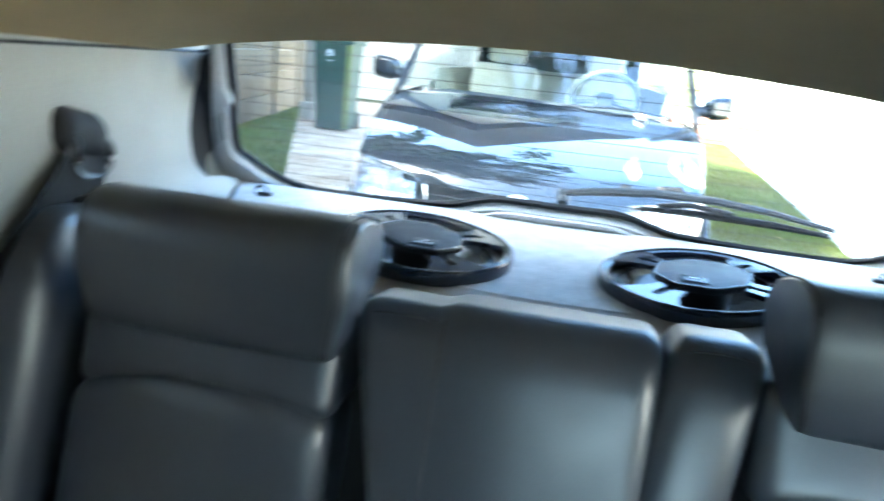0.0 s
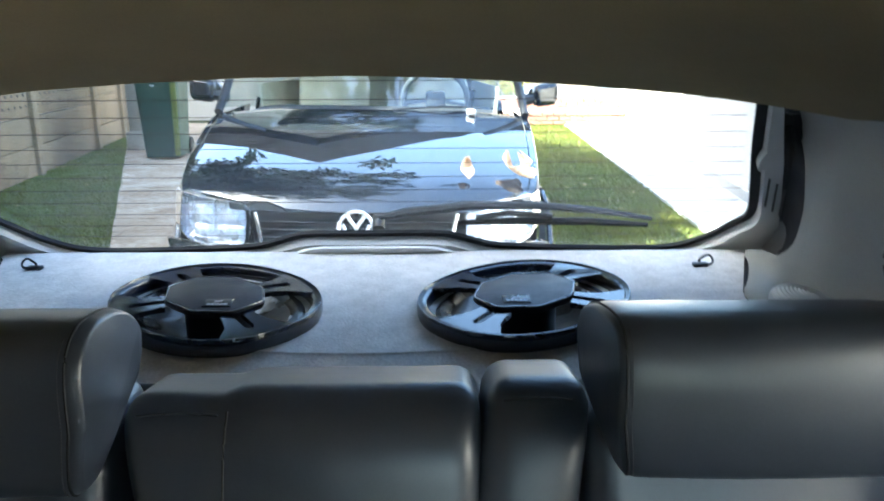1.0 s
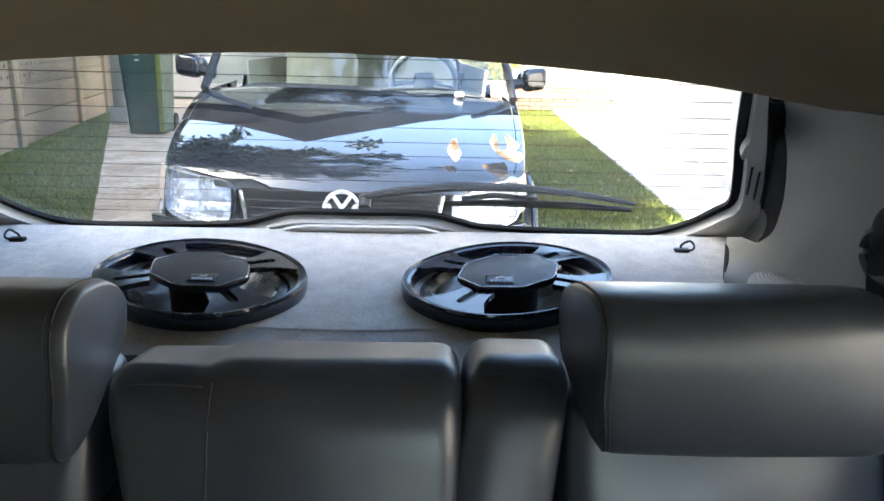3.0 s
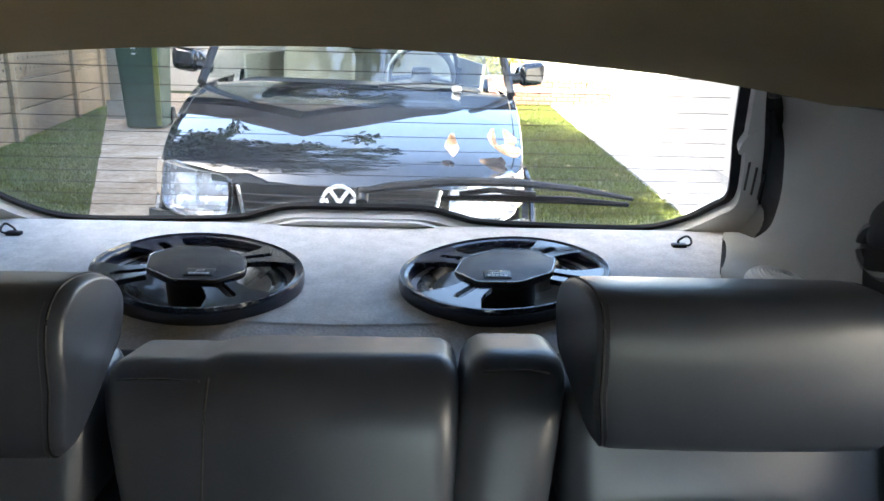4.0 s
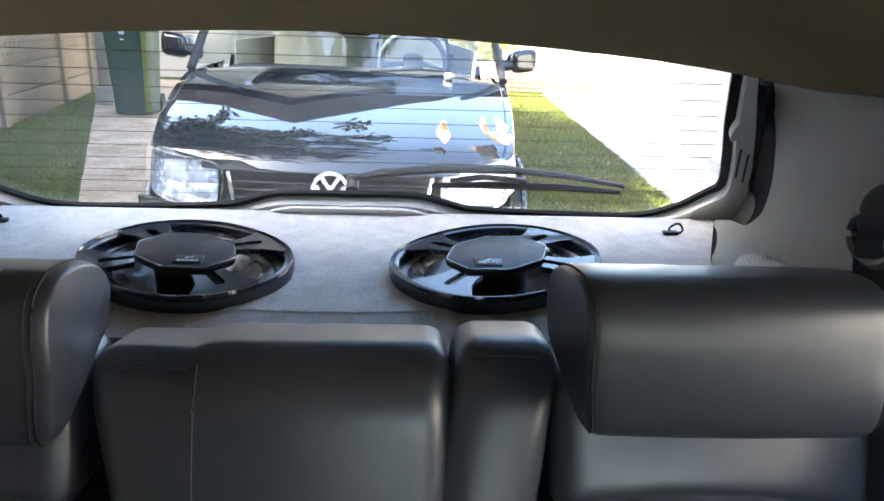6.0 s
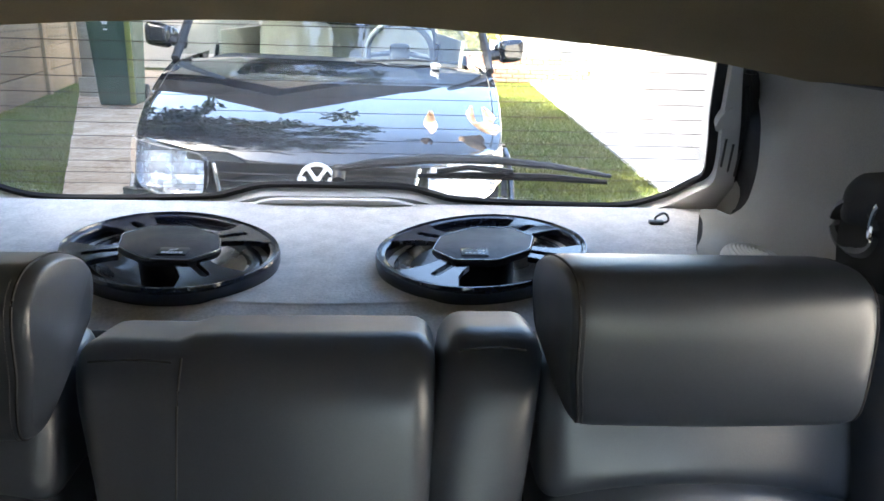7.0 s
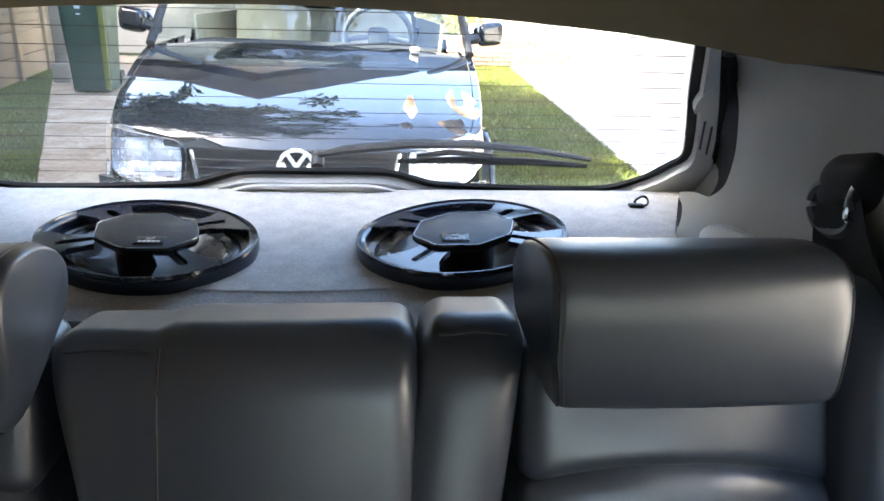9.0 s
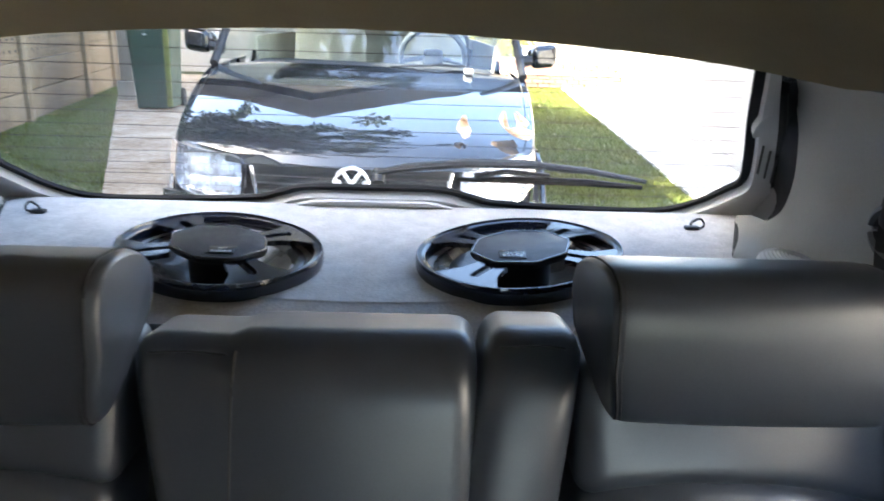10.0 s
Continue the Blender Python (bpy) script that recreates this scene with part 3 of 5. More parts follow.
# side trim: pillar panel with a curved rear edge, black gap, ledge
def side(s):
    EDGE = [(1.380, 1.210), (1.356, 1.195), (1.326, 1.169), (1.307, 1.142), (1.298, 1.114), (1.294, 1.078), (1.302, 1.046), (1.316, 1.020), (1.344, 0.998), (1.372, 0.984), (1.42, 0.955)]
    line = smooth_line(EDGE, 6)
    edge_y = [(z, y) for y, z in reversed([tuple(p) for p in line])]

    def shelf_side(y):
        return 0.513 + 0.415 * max(0.0, y - 1.30) + 1.0 * max(0.0, 1.07 - y)

    def wall_x(y, z):
        t = max(0.0, min(1.0, (z - 0.962) / 0.075))
        out = 0.573 + 0.012 * max(0.0, (1.2 - z)) - 0.010 * max(0.0, min(1.0, (1.30 - y) / 0.2))
        f = 1 - math.sqrt(max(0.0, 1 - (1 - t) ** 2)) if z > 0.962 else 1.0
        return out + (min(out, shelf_side(y)) - out) * f

    def panel_pt(a, b):
        z = 0.915 + (1.206 - 0.915) * b
        ye = curve_at(edge_y, z) if z > 0.998 else 1.344 + 0.112 * min(1.0, (0.998 - z) / 0.016) ** 0.55
        y = ye + (0.83 - ye) * a ** 1.5
        return Vector((s * wall_x(y, z), y, z + 0.010 * a * b))

    pt = empty("pillar_trim")
    tagged(pt, "grey moulded plastic pillar trim with a curved edge", "car trim", "pillar trims")
    part("panel", surface(panel_pt, 40, 48, thick=0.008), TRIM, pt, angle=70)
    part("edge_roll", tube([Vector((s * (wall_x(y, z) + 0.005), y, z)) for y, z in line if z > 0.985], 0.005, 8), TRIM, pt)
    part("gap_seal", surface(lambda a, b: on_gate((s * (curve_at(OUT, 0.92 + 0.31 * a) - 0.006 + curve_at([(0.92, 0.09), (1.08, 0.06), (1.15, 0.026), (1.23, 0.012)], 0.92 + 0.31 * a) * b), 0.92 + 0.31 * a, -0.004)), 12, 3, thick=0.006), RUBBER, pt, "black rubber door seal")
    part("seal_lip", tube([on_gate((s * (curve_at(OUT, z) + 0.010 - 0.03 * max(0.0, z - 1.10)), z, -0.008)) for z in np.linspace(0.94, 1.19, 12)], [0.009 - 0.0004 * i for i in range(12)], 8), RUBBER, pt, "black rubber door seal")
    def jamb(a, b):
        z = 0.955 + 0.245 * a
        p = on_gate((s * (curve_at(OUT, z) + 0.004), z, -0.008))
        y = curve_at(edge_y, z) - 0.004
        return p.lerp(Vector((s * (wall_x(y, z) + 0.014), y, z)), b)
    part("seal_channel", surface(jamb, 16, 3, thick=0.004), RUBBER, pt, "black rubber door seal")
    part("roof_joint", tube([Vector((s * 0.556, y, 1.200 + (1.33 - y) * 0.006)) for y in np.linspace(0.7, 1.33, 8)], 0.0022, 6), BLACK, pt, "dark joint to the headliner")
    dm = part("side_grille", surface(lambda a, b: Vector((s * (0.540 + 0.034 * math.cos(a * 6.283) * b), 1.185 + 0.100 * math.sin(a * 6.283) * b, 0.968 + 0.030 * math.sqrt(max(0, 1 - b * b)) + 0.0006 * math.sin(b * 75))), 36, 72, wrap_u=True), TRIM_PALE, pt, "ribbed pale round grille")
    part("shelf_support", box(0.10, 0.18, 0.05, 0.012, (s * 0.565, 1.14, 0.925)), TRIM, pt)
    return pt


for s in (-1, 1):
    side(s)


# seat belts
def belt(s):
    b = empty("seat_belt")
    tagged(b, "black seat belt hanging from its pillar guide", "seat belt", "rear seat belts")
    x = s * 0.584
    part("guide", soft_box(min(x - s * 0.042, x + s * 0.012), max(x - s * 0.042, x + s * 0.012), 0.984, 1.084, 1.056, 1.122, 0.034, 14, lambda v: Vector((v.x, v.y, v.z - (v.y - 1.07) * 0.25))), RUBBER, b, "black plastic belt guide")
    part("guide_ring", tube([(x - s * 0.034, 1.044 + 0.036 * math.cos(t), 1.070 + 0.024 * math.sin(t)) for t in np.linspace(0, 6.283, 21)[:-1]], 0.0075, 8, closed=True), BLACK, b)
    part("guide_insert", tube([(x - s * 0.041, 1.006 + 0.010 * math.sin(t), 1.082 + 0.02 * math.cos(t)) for t in np.linspace(0.3, 2.6, 8)], 0.003, 8), CHROME, b, "chrome slot insert")
    pts = smooth_line([(x - s * 0.036, 1.042, 1.088), (x - s * 0.042, 1.012, 1.040), (x - s * 0.040, 0.955, 0.985), (x - s * 0.025, 0.86, 0.90), (x - s * 0.0, 0.70, 0.70)], 6)

    def web(a, c):
        f = a * (len(pts) - 1)
        k = min(len(pts) - 2, int(f))
        p = pts[k].lerp(pts[k + 1], f - k)
        return p + Vector((s * 0.004 * math.sin(c * 3.14), (0.058 + 0.034 * min(1.0, a * 3)) * (c - 0.55), -0.030 * (c - 0.5)))
    part("webbing", surface(web, 30, 4, thick=0.0018), WEBBING, b, "black woven belt")
    part("stalk", soft_box(min(x - s * 0.055, x - s * 0.035), max(x - s * 0.055, x - s * 0.035), 1.005, 1.03, 0.985, 1.03, 0.008, 4), BLACK, b)
    return b


for s in (-1, 1):
    belt(s)


# rear seat: two backrests with padded panels and headrests
def seat_y(z):
    return 0.93 + 0.3 * (z - 0.95)


def pad(x0, x1, z0, z1, depth=0.11, r=0.032, proud=0.0, bulge=0.012, lean=0.0, n=14, groove=None, taper=0.0):
    """An upright padded panel whose front follows the seat's slope."""
    def warp(v):
        f = 0.5 + 0.5 * math.cos(math.pi * min(1.0, abs(2 * (v.x - (x0 + x1) / 2) / (x1 - x0))))
        front = max(0.0, min(1.0, (depth - v.y) / depth))
        y = v.y + seat_y(v.z) - proud - bulge * f * front
        top = max(0.0, (v.z - (z1 - 0.055)) / 0.055)
        y += 0.022 * top * top * front
        if groove is not None:
            g = math.exp(-((v.x - groove) / 0.006) ** 2)
            y += 0.004 * g * front
            v.z -= 0.004 * g * top + (0.008 if v.x < groove else 0.0) * top
        v.z -= 0.014 * (1 - front) * max(0.0, min(1.0, (v.z - z1 + 0.10) / 0.10))
        side_in = max(0.0, (groove - v.x) / (groove - x0)) if groove is not None else 0.0
        return Vector((v.x + (lean + taper * side_in) * (z1 - v.z), y, v.z))
    return soft_box(x0, x1, 0.0, depth, z0, z1, r, n, warp)


def seam(pts, parent, r=0.0016, mat=None):
    part("seam", tube(pts, r, 6), mat or THREAD, parent, "stitched seam")


def stitches(pts, parent):
    """Short thread stitches along a line."""
    bm = None
    line = smooth_line(pts, 12)
    out = bmesh.new()
    for i in range(0, len(line) - 1, 2):
        a, b = line[i], line[i].lerp(line[i + 1], 0.8)
        bb = tube([a, b], 0.0006, 4)
        out = merge(out, bb)
    part("stitching", out, THREAD, parent, "row of thread stitches")


def headrest(parent, x0, x1, foot, lean0, lean1, tuck, seams):
    """A wedge-shaped pad: round top, thin foot, side caps joined by a seam."""
    PROFILE = [(0.900, 0.950), (0.883, 0.951), (0.871, 0.964), (0.866, 0.99), (0.866, 1.015), (0.869, 1.042), (0.878, 1.063), (0.896, 1.0745), (0.918, 1.0765), (0.948, 1.072), (0.974, 1.059), (0.987, 1.039), (0.979, 1.016), (0.957, 0.994), (0.933, 0.972), (0.914, 0.957), (0.900, 0.950)]
    PROFILE = [(y, z - foot * (0.3 + 0.7 * max(0.0, 1 - (z - 0.95) / 0.08))) for y, z in PROFILE]
    loop = smooth_line(PROFILE, 5)[:-1]
    cy, czz = 0.925, 1.015
    k = len(loop)

    def body(a, b):
        y, z = loop[int(round(a * k)) % k]
        edge = min(b, 1 - b) * (x1 - x0)
        rr = 0.016
        sc = 1.0
        if edge < rr:
            sc = 0.90 + 0.10 * math.sqrt(max(0.0, 1 - ((rr - edge) / rr) ** 2))
        mid = 0.004 * math.sin(b * math.pi)
        deep = max(0.0, min(1.0, (y - 0.885) / 0.08)) * 0.011
        low = max(0.0, (1.0 - z) / 0.05)
        off = (lean0 * deep + 0.008 * low) * max(0.0, 1 - b / 0.25) + (lean1 * deep - tuck * low) * max(0.0, 1 - (1 - b) / 0.25)
        return Vector((x0 + (x1 - x0) * b + off, cy + (y - cy) * sc - (mid if y < 0.9 else 0), czz + (z - czz) * sc))
    bs = [0, 0.002, 0.006, 0.012, 0.020, 0.03, 0.045, 0.07, 0.10, 0.125] + list(np.linspace(0.16, 0.84, 14)) + [0.875, 0.90, 0.93, 0.955, 0.97, 0.98, 0.988, 0.994, 0.998, 1]
    bm = bmesh.new()
    vs = [[bm.verts.new(body(i / k, b)) for i in range(k)] for b in bs]
    for i in range(len(bs) - 1):
        for j in range(k):
            bm.faces.new((vs[i][j], vs[i][(j + 1) % k], vs[i + 1][(j + 1) % k], vs[i + 1][j]))
    bm.faces.new(vs[0])
    bm.faces.new(vs[-1][::-1])
    hr = part("headrest", bm, LEATHER, parent, "wide grey leather headrest with stitched side caps", angle=70)
    for b in seams:
        seam([body(i / k, b) * 1.0 for i in range(0, k)] + [body(0, b)], hr, 0.0012, THREAD_DARK)
    st_pts = [body(i / k, seams[0] + 0.016) + Vector((0, -0.0006, 0)) for i in range(6, 34, 3)]
    stitches(st_pts, hr)
    if seams[1] < 0.98:
        stitches([body(i / k, seams[1] - 0.016) + Vector((0, -0.0006, 0)) for i in range(6, 34, 3)], hr)
    for px in (x0 + 0.09, x1 - 0.09):
        part("post", tube([(px, 0.94, 0.90), (px, 0.945, 0.99)], 0.006, 10), CHROME, hr, "chrome post")
    return hr


wide = empty("wide_rear_backrest")
tagged(wide, "wide grey leather section of a split rear backrest", "car seat")
narrow = empty("narrow_rear_backrest")
tagged(narrow, "narrow grey leather section of a split rear backrest", "car seat")

part("centre_panel", pad(-0.176, 0.138, 0.60, 0.990, 0.11, 0.022, 0.002, 0.006, n=26, groove=-0.0765, taper=0.22), LEATHER, wide, "smooth grey leather centre panel")
seam([(-0.0765, seat_y(z) - 0.0050 + 0.022 * max(0.0, (z - 0.935) / 0.055) ** 2, z) for z in np.linspace(0.55, 0.976, 40)], wide, 0.0011)
seam([(x, seat_y(0.976) + 0.0042, 0.976 - 0.003 * ((x + 0.118) / 0.04) ** 2) for x in np.linspace(-0.152, -0.084, 8)], wide, 0.0010, THREAD_DARK)
part("side_bolster", pad(0.146, 0.236, 0.50, 0.994, 0.11, 0.022, 0.0, 0.004, -0.15), LEATHER, narrow, "narrow leather bolster")
seam([(x, seat_y(0.984) + 0.004, 0.984 + 0.004 * math.sin((x - 0.15) / 0.075 * 3.14)) for x in np.linspace(0.157, 0.214, 8)], narrow, 0.001, THREAD_DARK)


def seat_panel(parent, s, c):
    """Upper pad under the headrest, arched seam, and the cushion below it."""
    x0, x1 = sorted((c - s * 0.138, c + s * 0.166))

    def upper(v):
        f = 0.5 + 0.5 * math.cos(math.pi * min(1.0, abs(2 * (v.x - c) / 0.31)))
        low = max(0.0, min(1.0, (0.965 - v.z) / 0.125))
        low = low * low * (3 - 2 * low)
        return Vector((v.x, v.y + seat_y(v.z) + 0.012 - 0.006 * f, v.z + 0.028 * (1 - ((v.x - c) / 0.155) ** 2) * low))
    part("upper_pad", soft_box(x0, x1, 0.0, 0.10, 0.840, 0.970, 0.022, 18, upper), LEATHER, parent, "grey leather upper pad")

    def lowp(v):
        f = 0.5 + 0.5 * math.cos(math.pi * min(1.0, abs(2 * (v.x - c) / 0.31)))
        up = max(0.0, (v.z - 0.77) / 0.08)
        dim = 0.010 * math.exp(-((v.x - c) / 0.02) ** 2) * math.exp(-((v.z - 0.86) / 0.03) ** 2)
        return Vector((v.x, v.y + seat_y(v.z) - 0.010 * f + 0.006 + dim, v.z + (0.030 * (1 - ((v.x - c) / 0.155) ** 2) * min(1, up) if up else 0)))
    part("lower_pad", soft_box(x0, x1, 0.0, 0.12, 0.42, 0.848, 0.022, 18, lowp), LEATHER, parent, "grey leather lower cushion with a tufted seam")
    seam([(c, seat_y(z) - 0.0045 + 0.006, z) for z in np.linspace(0.55, 0.855, 10)], parent, 0.0012)
    o = s * 0.508
    part("outer_bolster", pad(min(o, o + s * 0.120), max(o, o + s * 0.120), 0.42, 1.03, 0.13, 0.034, 0.032, 0.006), LEATHER, parent, "outer leather bolster")
    pts = [(o + s * (0.012 + 0.085 * t), seat_y(1.0) - 0.036 + 0.012 * (2 * t - 1) ** 4, 1.004) for t in np.linspace(0, 1, 10)]
    stitches(pts, parent)
    stitches([Vector(q) + Vector((0, -0.001, -0.008)) for q in pts], parent)


seat_panel(narrow, 1, 0.366)
seat_panel(wide, -1, -0.318)
headrest(narrow, 0.234, 0.470, 0.0, -1.0, -1.0, -0.003, (0.022, 0.985))
headrest(wide, -0.440, -0.157, 0.014, -0.5, 0.0, 0.010, (0.020, 0.962))
# dark carpet colour stands in for the shade between pads and headrests
for parent, x0, x1 in ((wide, -0.57, 0.138), (narrow, 0.148, 0.57)):
    part("back_board", pad(x0, x1, 0.40, 0.957, 0.05, 0.02, -0.09, 0.0), CARPET_DARK, parent, "felt-covered back of the seat, darkened for the shade in the gaps")
bench = part("rear_bench", soft_box(-0.6, 0.6, 0.46, 0.95, 0.30, 0.47, 0.05, 16, lambda v: Vector((v.x, v.y, v.z - 0.10 * (v.y - 0.46)))), LEATHER)
tagged(bench, "grey leather rear seat cushion", "car seat")

# closed body round the camera, with its window openings
body_floor = part("floor", box(1.40, 2.75, 0.05, 0, (0, 0.17, 0.25)), CARPET_DARK, smooth=False)
tagged(body_floor, "dark carpet floor of the car", "floor", kind="structure")
for s, nm in ((-1, "wall_left"), (1, "wall_right")):
    # left sill set higher, out of view, so little light enters there
    sill = 0.92 if s > 0 else 1.14
    w = part(nm, merge(box(0.06, 2.75, sill - 0.26, 0.01, (s * 0.66, 0.17, 0.26 + (sill - 0.26) / 2)),
                       box(0.06, 0.62, 0.32, 0.01, (s * 0.645, 1.22, 1.07)),
                       box(0.05, 2.5, 0.04, 0.01, (s * 0.62, 0.2, 1.245))), TRIM)
    tagged(w, "grey car side with door and window openings", "car side", kind="structure")
# added panel out of view; blocks front light from the left seats
w = part("light_block_front", box(0.76, 0.05, 1.1, 0.01, (-0.26, -0.10, 0.82)), DASH)
tagged(w, "unseen dark panel added to keep light off the left seats", "partition", kind="structure")
dash_a = part("wall_front", soft_box(-0.64, 0.64, -1.2, -0.75, 0.25, 0.80, 0.06, 8), DASH)
tagged(dash_a, "dark dashboard closing the cabin", "dashboard", kind="structure")

# ================= outside =================
# driveway, lawn strips and paths
def slab(name, outline, z0, z1, mat, label, category):
    ob = part(name, prism(outline, z1 - z0, lambda p: Vector((p[0], p[1], z0 + p[2]))), mat, smooth=False)
    return tagged(ob, label, category, kind="structure")


def lawn_left(y):    # left edge of the concrete path
    return -2.13 - 0.399 * (y - 5.13)


def lawn_right(y):   # outer edge of the lawn strip
    return 2.025 + 0.0554 * (y - 5.68)


def wall_r(y):
    return 2.85 + 0.113 * (y - 7.25)


def wall_l(y):
    return -4.42 - 0.19 * (y - 8.5)


path = empty("path")
tagged(path, "weathered concrete driveway path stained brown", "path", kind="structure")
ys = [-3.0, 1.2, 3.0, 4.55, 6.1, 7.6, 9.1, 10.6, 12.1, 13.6, 15.6]
for a, b in zip(ys, ys[1:]):
    o = [(lawn_left(max(a, 2)), a + 0.012), (0.55, a + 0.012), (0.55, b - 0.012), (lawn_left(max(b, 2)), b - 0.012)]
    ob = part("paving_slab", prism(o, 0.06, lambda p: Vector((p[0], p[1], GROUND - 0.06 + p[2]))), CONCRETE, path, smooth=False)
strip = empty("pavement")
tagged(strip, "pale sunlit concrete strip along the white wall", "pavement", kind="structure")
for a, b in zip([-3.0, 2.0, 5.0, 8.0, 11.0], [2.0, 5.0, 8.0, 11.0, 14.72]):
    o = [(lawn_right(a), a + 0.01), (wall_r(a), a + 0.01), (wall_r(b), b - 0.01), (lawn_right(b), b - 0.01)]
    part("paving_slab", prism(o, 0.06, lambda p: Vector((p[0], p[1], GROUND - 0.055 + p[2]))), CONCRETE_PALE, strip, smooth=False)

# grass as blades
rg = np.random.default_rng(4)


def blades(n, left, right, y0, y1):
    y = y0 + (y1 - y0) * rg.random(n) ** 1.3
    f = rg.random(n)
    lo = np.array([left(v) for v in y])
    hi = np.array([right(v) for v in y])
    x = lo + (hi - lo) * f
    h = 0.022 + 0.03 * rg.random(n)
    w = 0.004 + 0.004 * rg.random(n)
    t = rg.random(n) * 6.283
    lean = rg.normal(0, 0.02, (n, 2))
    base = np.stack([x, y, np.full(n, GROUND - 0.022)], 1)
    d = np.stack([np.cos(t) * w, np.sin(t) * w, np.zeros(n)], 1)
    tip = base + np.concatenate([lean, h[:, None]], 1)
    v = np.stack([base - d, base + d, tip], 1).reshape(-1, 3)
    return v


gv = np.concatenate([blades(52000, lambda y: 0.56, lambda y: lawn_right(y) - 0.01, 2.6, 14.7), blades(42000, wall_l, lambda y: lawn_left(y) - 0.01, 3.2, 12.6)])
grass = raw("grass", gv.tolist(), [(3 * i, 3 * i + 1, 3 * i + 2) for i in range(len(gv) // 3)], GRASS)
tagged(grass, "short mown green lawn grass", "grass", kind="stuff")
lv, lf = [], []
for i in range(90):
    if i < 60:
        y = 3.5 + 9 * random.random() ** 1.3
        x = 0.7 + (lawn_right(y) - 0.75) * random.random()
    else:
        y = 4.5 + 7 * random.random()
        x = wall_l(y) + (lawn_left(y) - wall_l(y)) * random.random()
    r, t, k = 0.012 + 0.018 * random.random(), random.random() * 6.28, len(lv)
    for j, q in enumerate((1.0, 0.5, 1.0, 0.5)):
        a = t + j * 1.571
        lv.append((x + r * q * math.cos(a), y + r * q * math.sin(a), GROUND + 0.018 + 0.012 * random.random()))
    lf.append((k, k + 1, k + 2, k + 3))
fallen = raw("fallen_leaves", lv, lf, LEAF_DRY)
tagged(fallen, "dry brown fallen leaves scattered on the lawn", "leaves", kind="stuff")

# left boundary: precast panels between posts, the third row pierced
fence = empty("wall_left_garden")
tagged(fence, "weathered precast concrete panel wall with posts", "garden wall", kind="structure")
posts = [3.6, 6.05, 8.5, 10.95, 12.55, 14.2]
ang = math.atan(0.19)
for y in posts:
    part("post", box(0.15, 0.17, 1.38, 0.012, (wall_l(y), y, GROUND + 0.67), turn=pose(0, 0, 0, 0, 0, math.degrees(ang))), PANEL, fence)
for a, b in zip(posts, posts[1:]):
    for r in range(4):
        ym = (a + b) / 2
        ln = (b - a) / math.cos(ang) - 0.13
        z = GROUND + 0.16 + 0.325 * r
        part("panel", box(0.055, ln, 0.315, 0.010, (wall_l(ym), ym, z), turn=pose(0, 0, 0, 0, 0, math.degrees(ang))), PANEL, fence)
        if r == 2:
            n = int(ln / 0.16)
            for row in (0, 1):
                for k in range(n):
                    yy = ym + (k - n / 2 + 0.5 + 0.25 * row) * 0.16
                    if abs(yy - ym) < ln / 2 - 0.08:
                        part("piercing", box(0.006, 0.030, 0.030, 0.004, (wall_l(yy) + 0.029, yy, z + 0.07 - 0.12 * row), seg=1), RUBBER, fence, smooth=False)

pillar = part("gate_pillar", merge(box(0.17, 0.20, 2.1, 0.012, (-4.25, 10.95, GROUND + 1.27)), box(0.25, 0.27, 0.26, 0.02, (-4.25, 10.93, GROUND + 0.13))), POST)
tagged(pillar, "whitewashed gate pillar on a rough plinth", "pillar", kind="structure")


# wheelie bin
def wheelie_bin():
    b = empty("wheelie_bin")
    tagged(b, "tall green plastic wheelie bin standing on the path", "bin")
    def body(a, c):
        t = a * 4
        k = int(t) % 4
        f = t - int(t)
        cs = [(-1, -1), (1, -1), (1, 1), (-1, 1)]
        p, q = cs[k], cs[(k + 1) % 4]
        x, y = p[0] + (q[0] - p[0]) * f, p[1] + (q[1] - p[1]) * f
        r = (abs(x) ** 8 + abs(y) ** 8) ** (1 / 8)
        w, d = 0.235 + 0.055 * c, 0.26 + 0.08 * c
        return Vector((x / r * w, y / r * d, 0.03 + 0.95 * c))
    part("body", surface(body, 64, 12, wrap_u=True), GREEN_BIN, b)
    part("base", box(0.44, 0.48, 0.03, 0.01, (0, 0, 0.03)), GREEN_BIN, b)
    part("rim", box(0.62, 0.74, 0.05, 0.015, (0, 0, 0.985)), GREEN_BIN, b)
    part("lid", soft_box(-0.30, 0.30, -0.37, 0.40, 0.99, 1.07, 0.03, 8), GREEN_BIN, b, "closed green lid")
    part("handle", tube([(-0.22, 0.40, 1.0), (-0.22, 0.45, 1.02), (0.22, 0.45, 1.02), (0.22, 0.40, 1.0)], 0.015), GREEN_BIN, b)
    part("side_strip", box(0.07, 0.008, 0.93, 0.002, (0.225, -0.305, 0.50), turn=pose(0, 0, 0, 4.8, 2.2, 0)), YELLOW_SIDE, b, "yellow-green strip down the edge")
    mark = part("mark", prism([(0.055 * math.cos(t) * k, 0.045 * math.sin(t) * k) for t, k in zip(np.linspace(0, 6.283, 13)[:-1], [1, 0.7] * 6)], 0.004, lambda p: Vector((-0.03 + p[0], -0.331 - p[2], 0.86 + p[1]))), WHITE_INK, b, "white printed symbol", smooth=False)
    part("mark_bar", box(0.05, 0.004, 0.014, 0, (-0.03, -0.324, 0.775)), WHITE_INK, b, "white print", smooth=False)
    for s in (-1, 1):
        w = part("wheel", tube([(s * 0.20, 0.27, 0.10), (s * 0.26, 0.27, 0.10)], 0.10, 24), RUBBER, b)
        part("hub", tube([(s * 0.255, 0.27, 0.10), (s * 0.266, 0.27, 0.10)], 0.045, 16), BLACK, w)
    return b


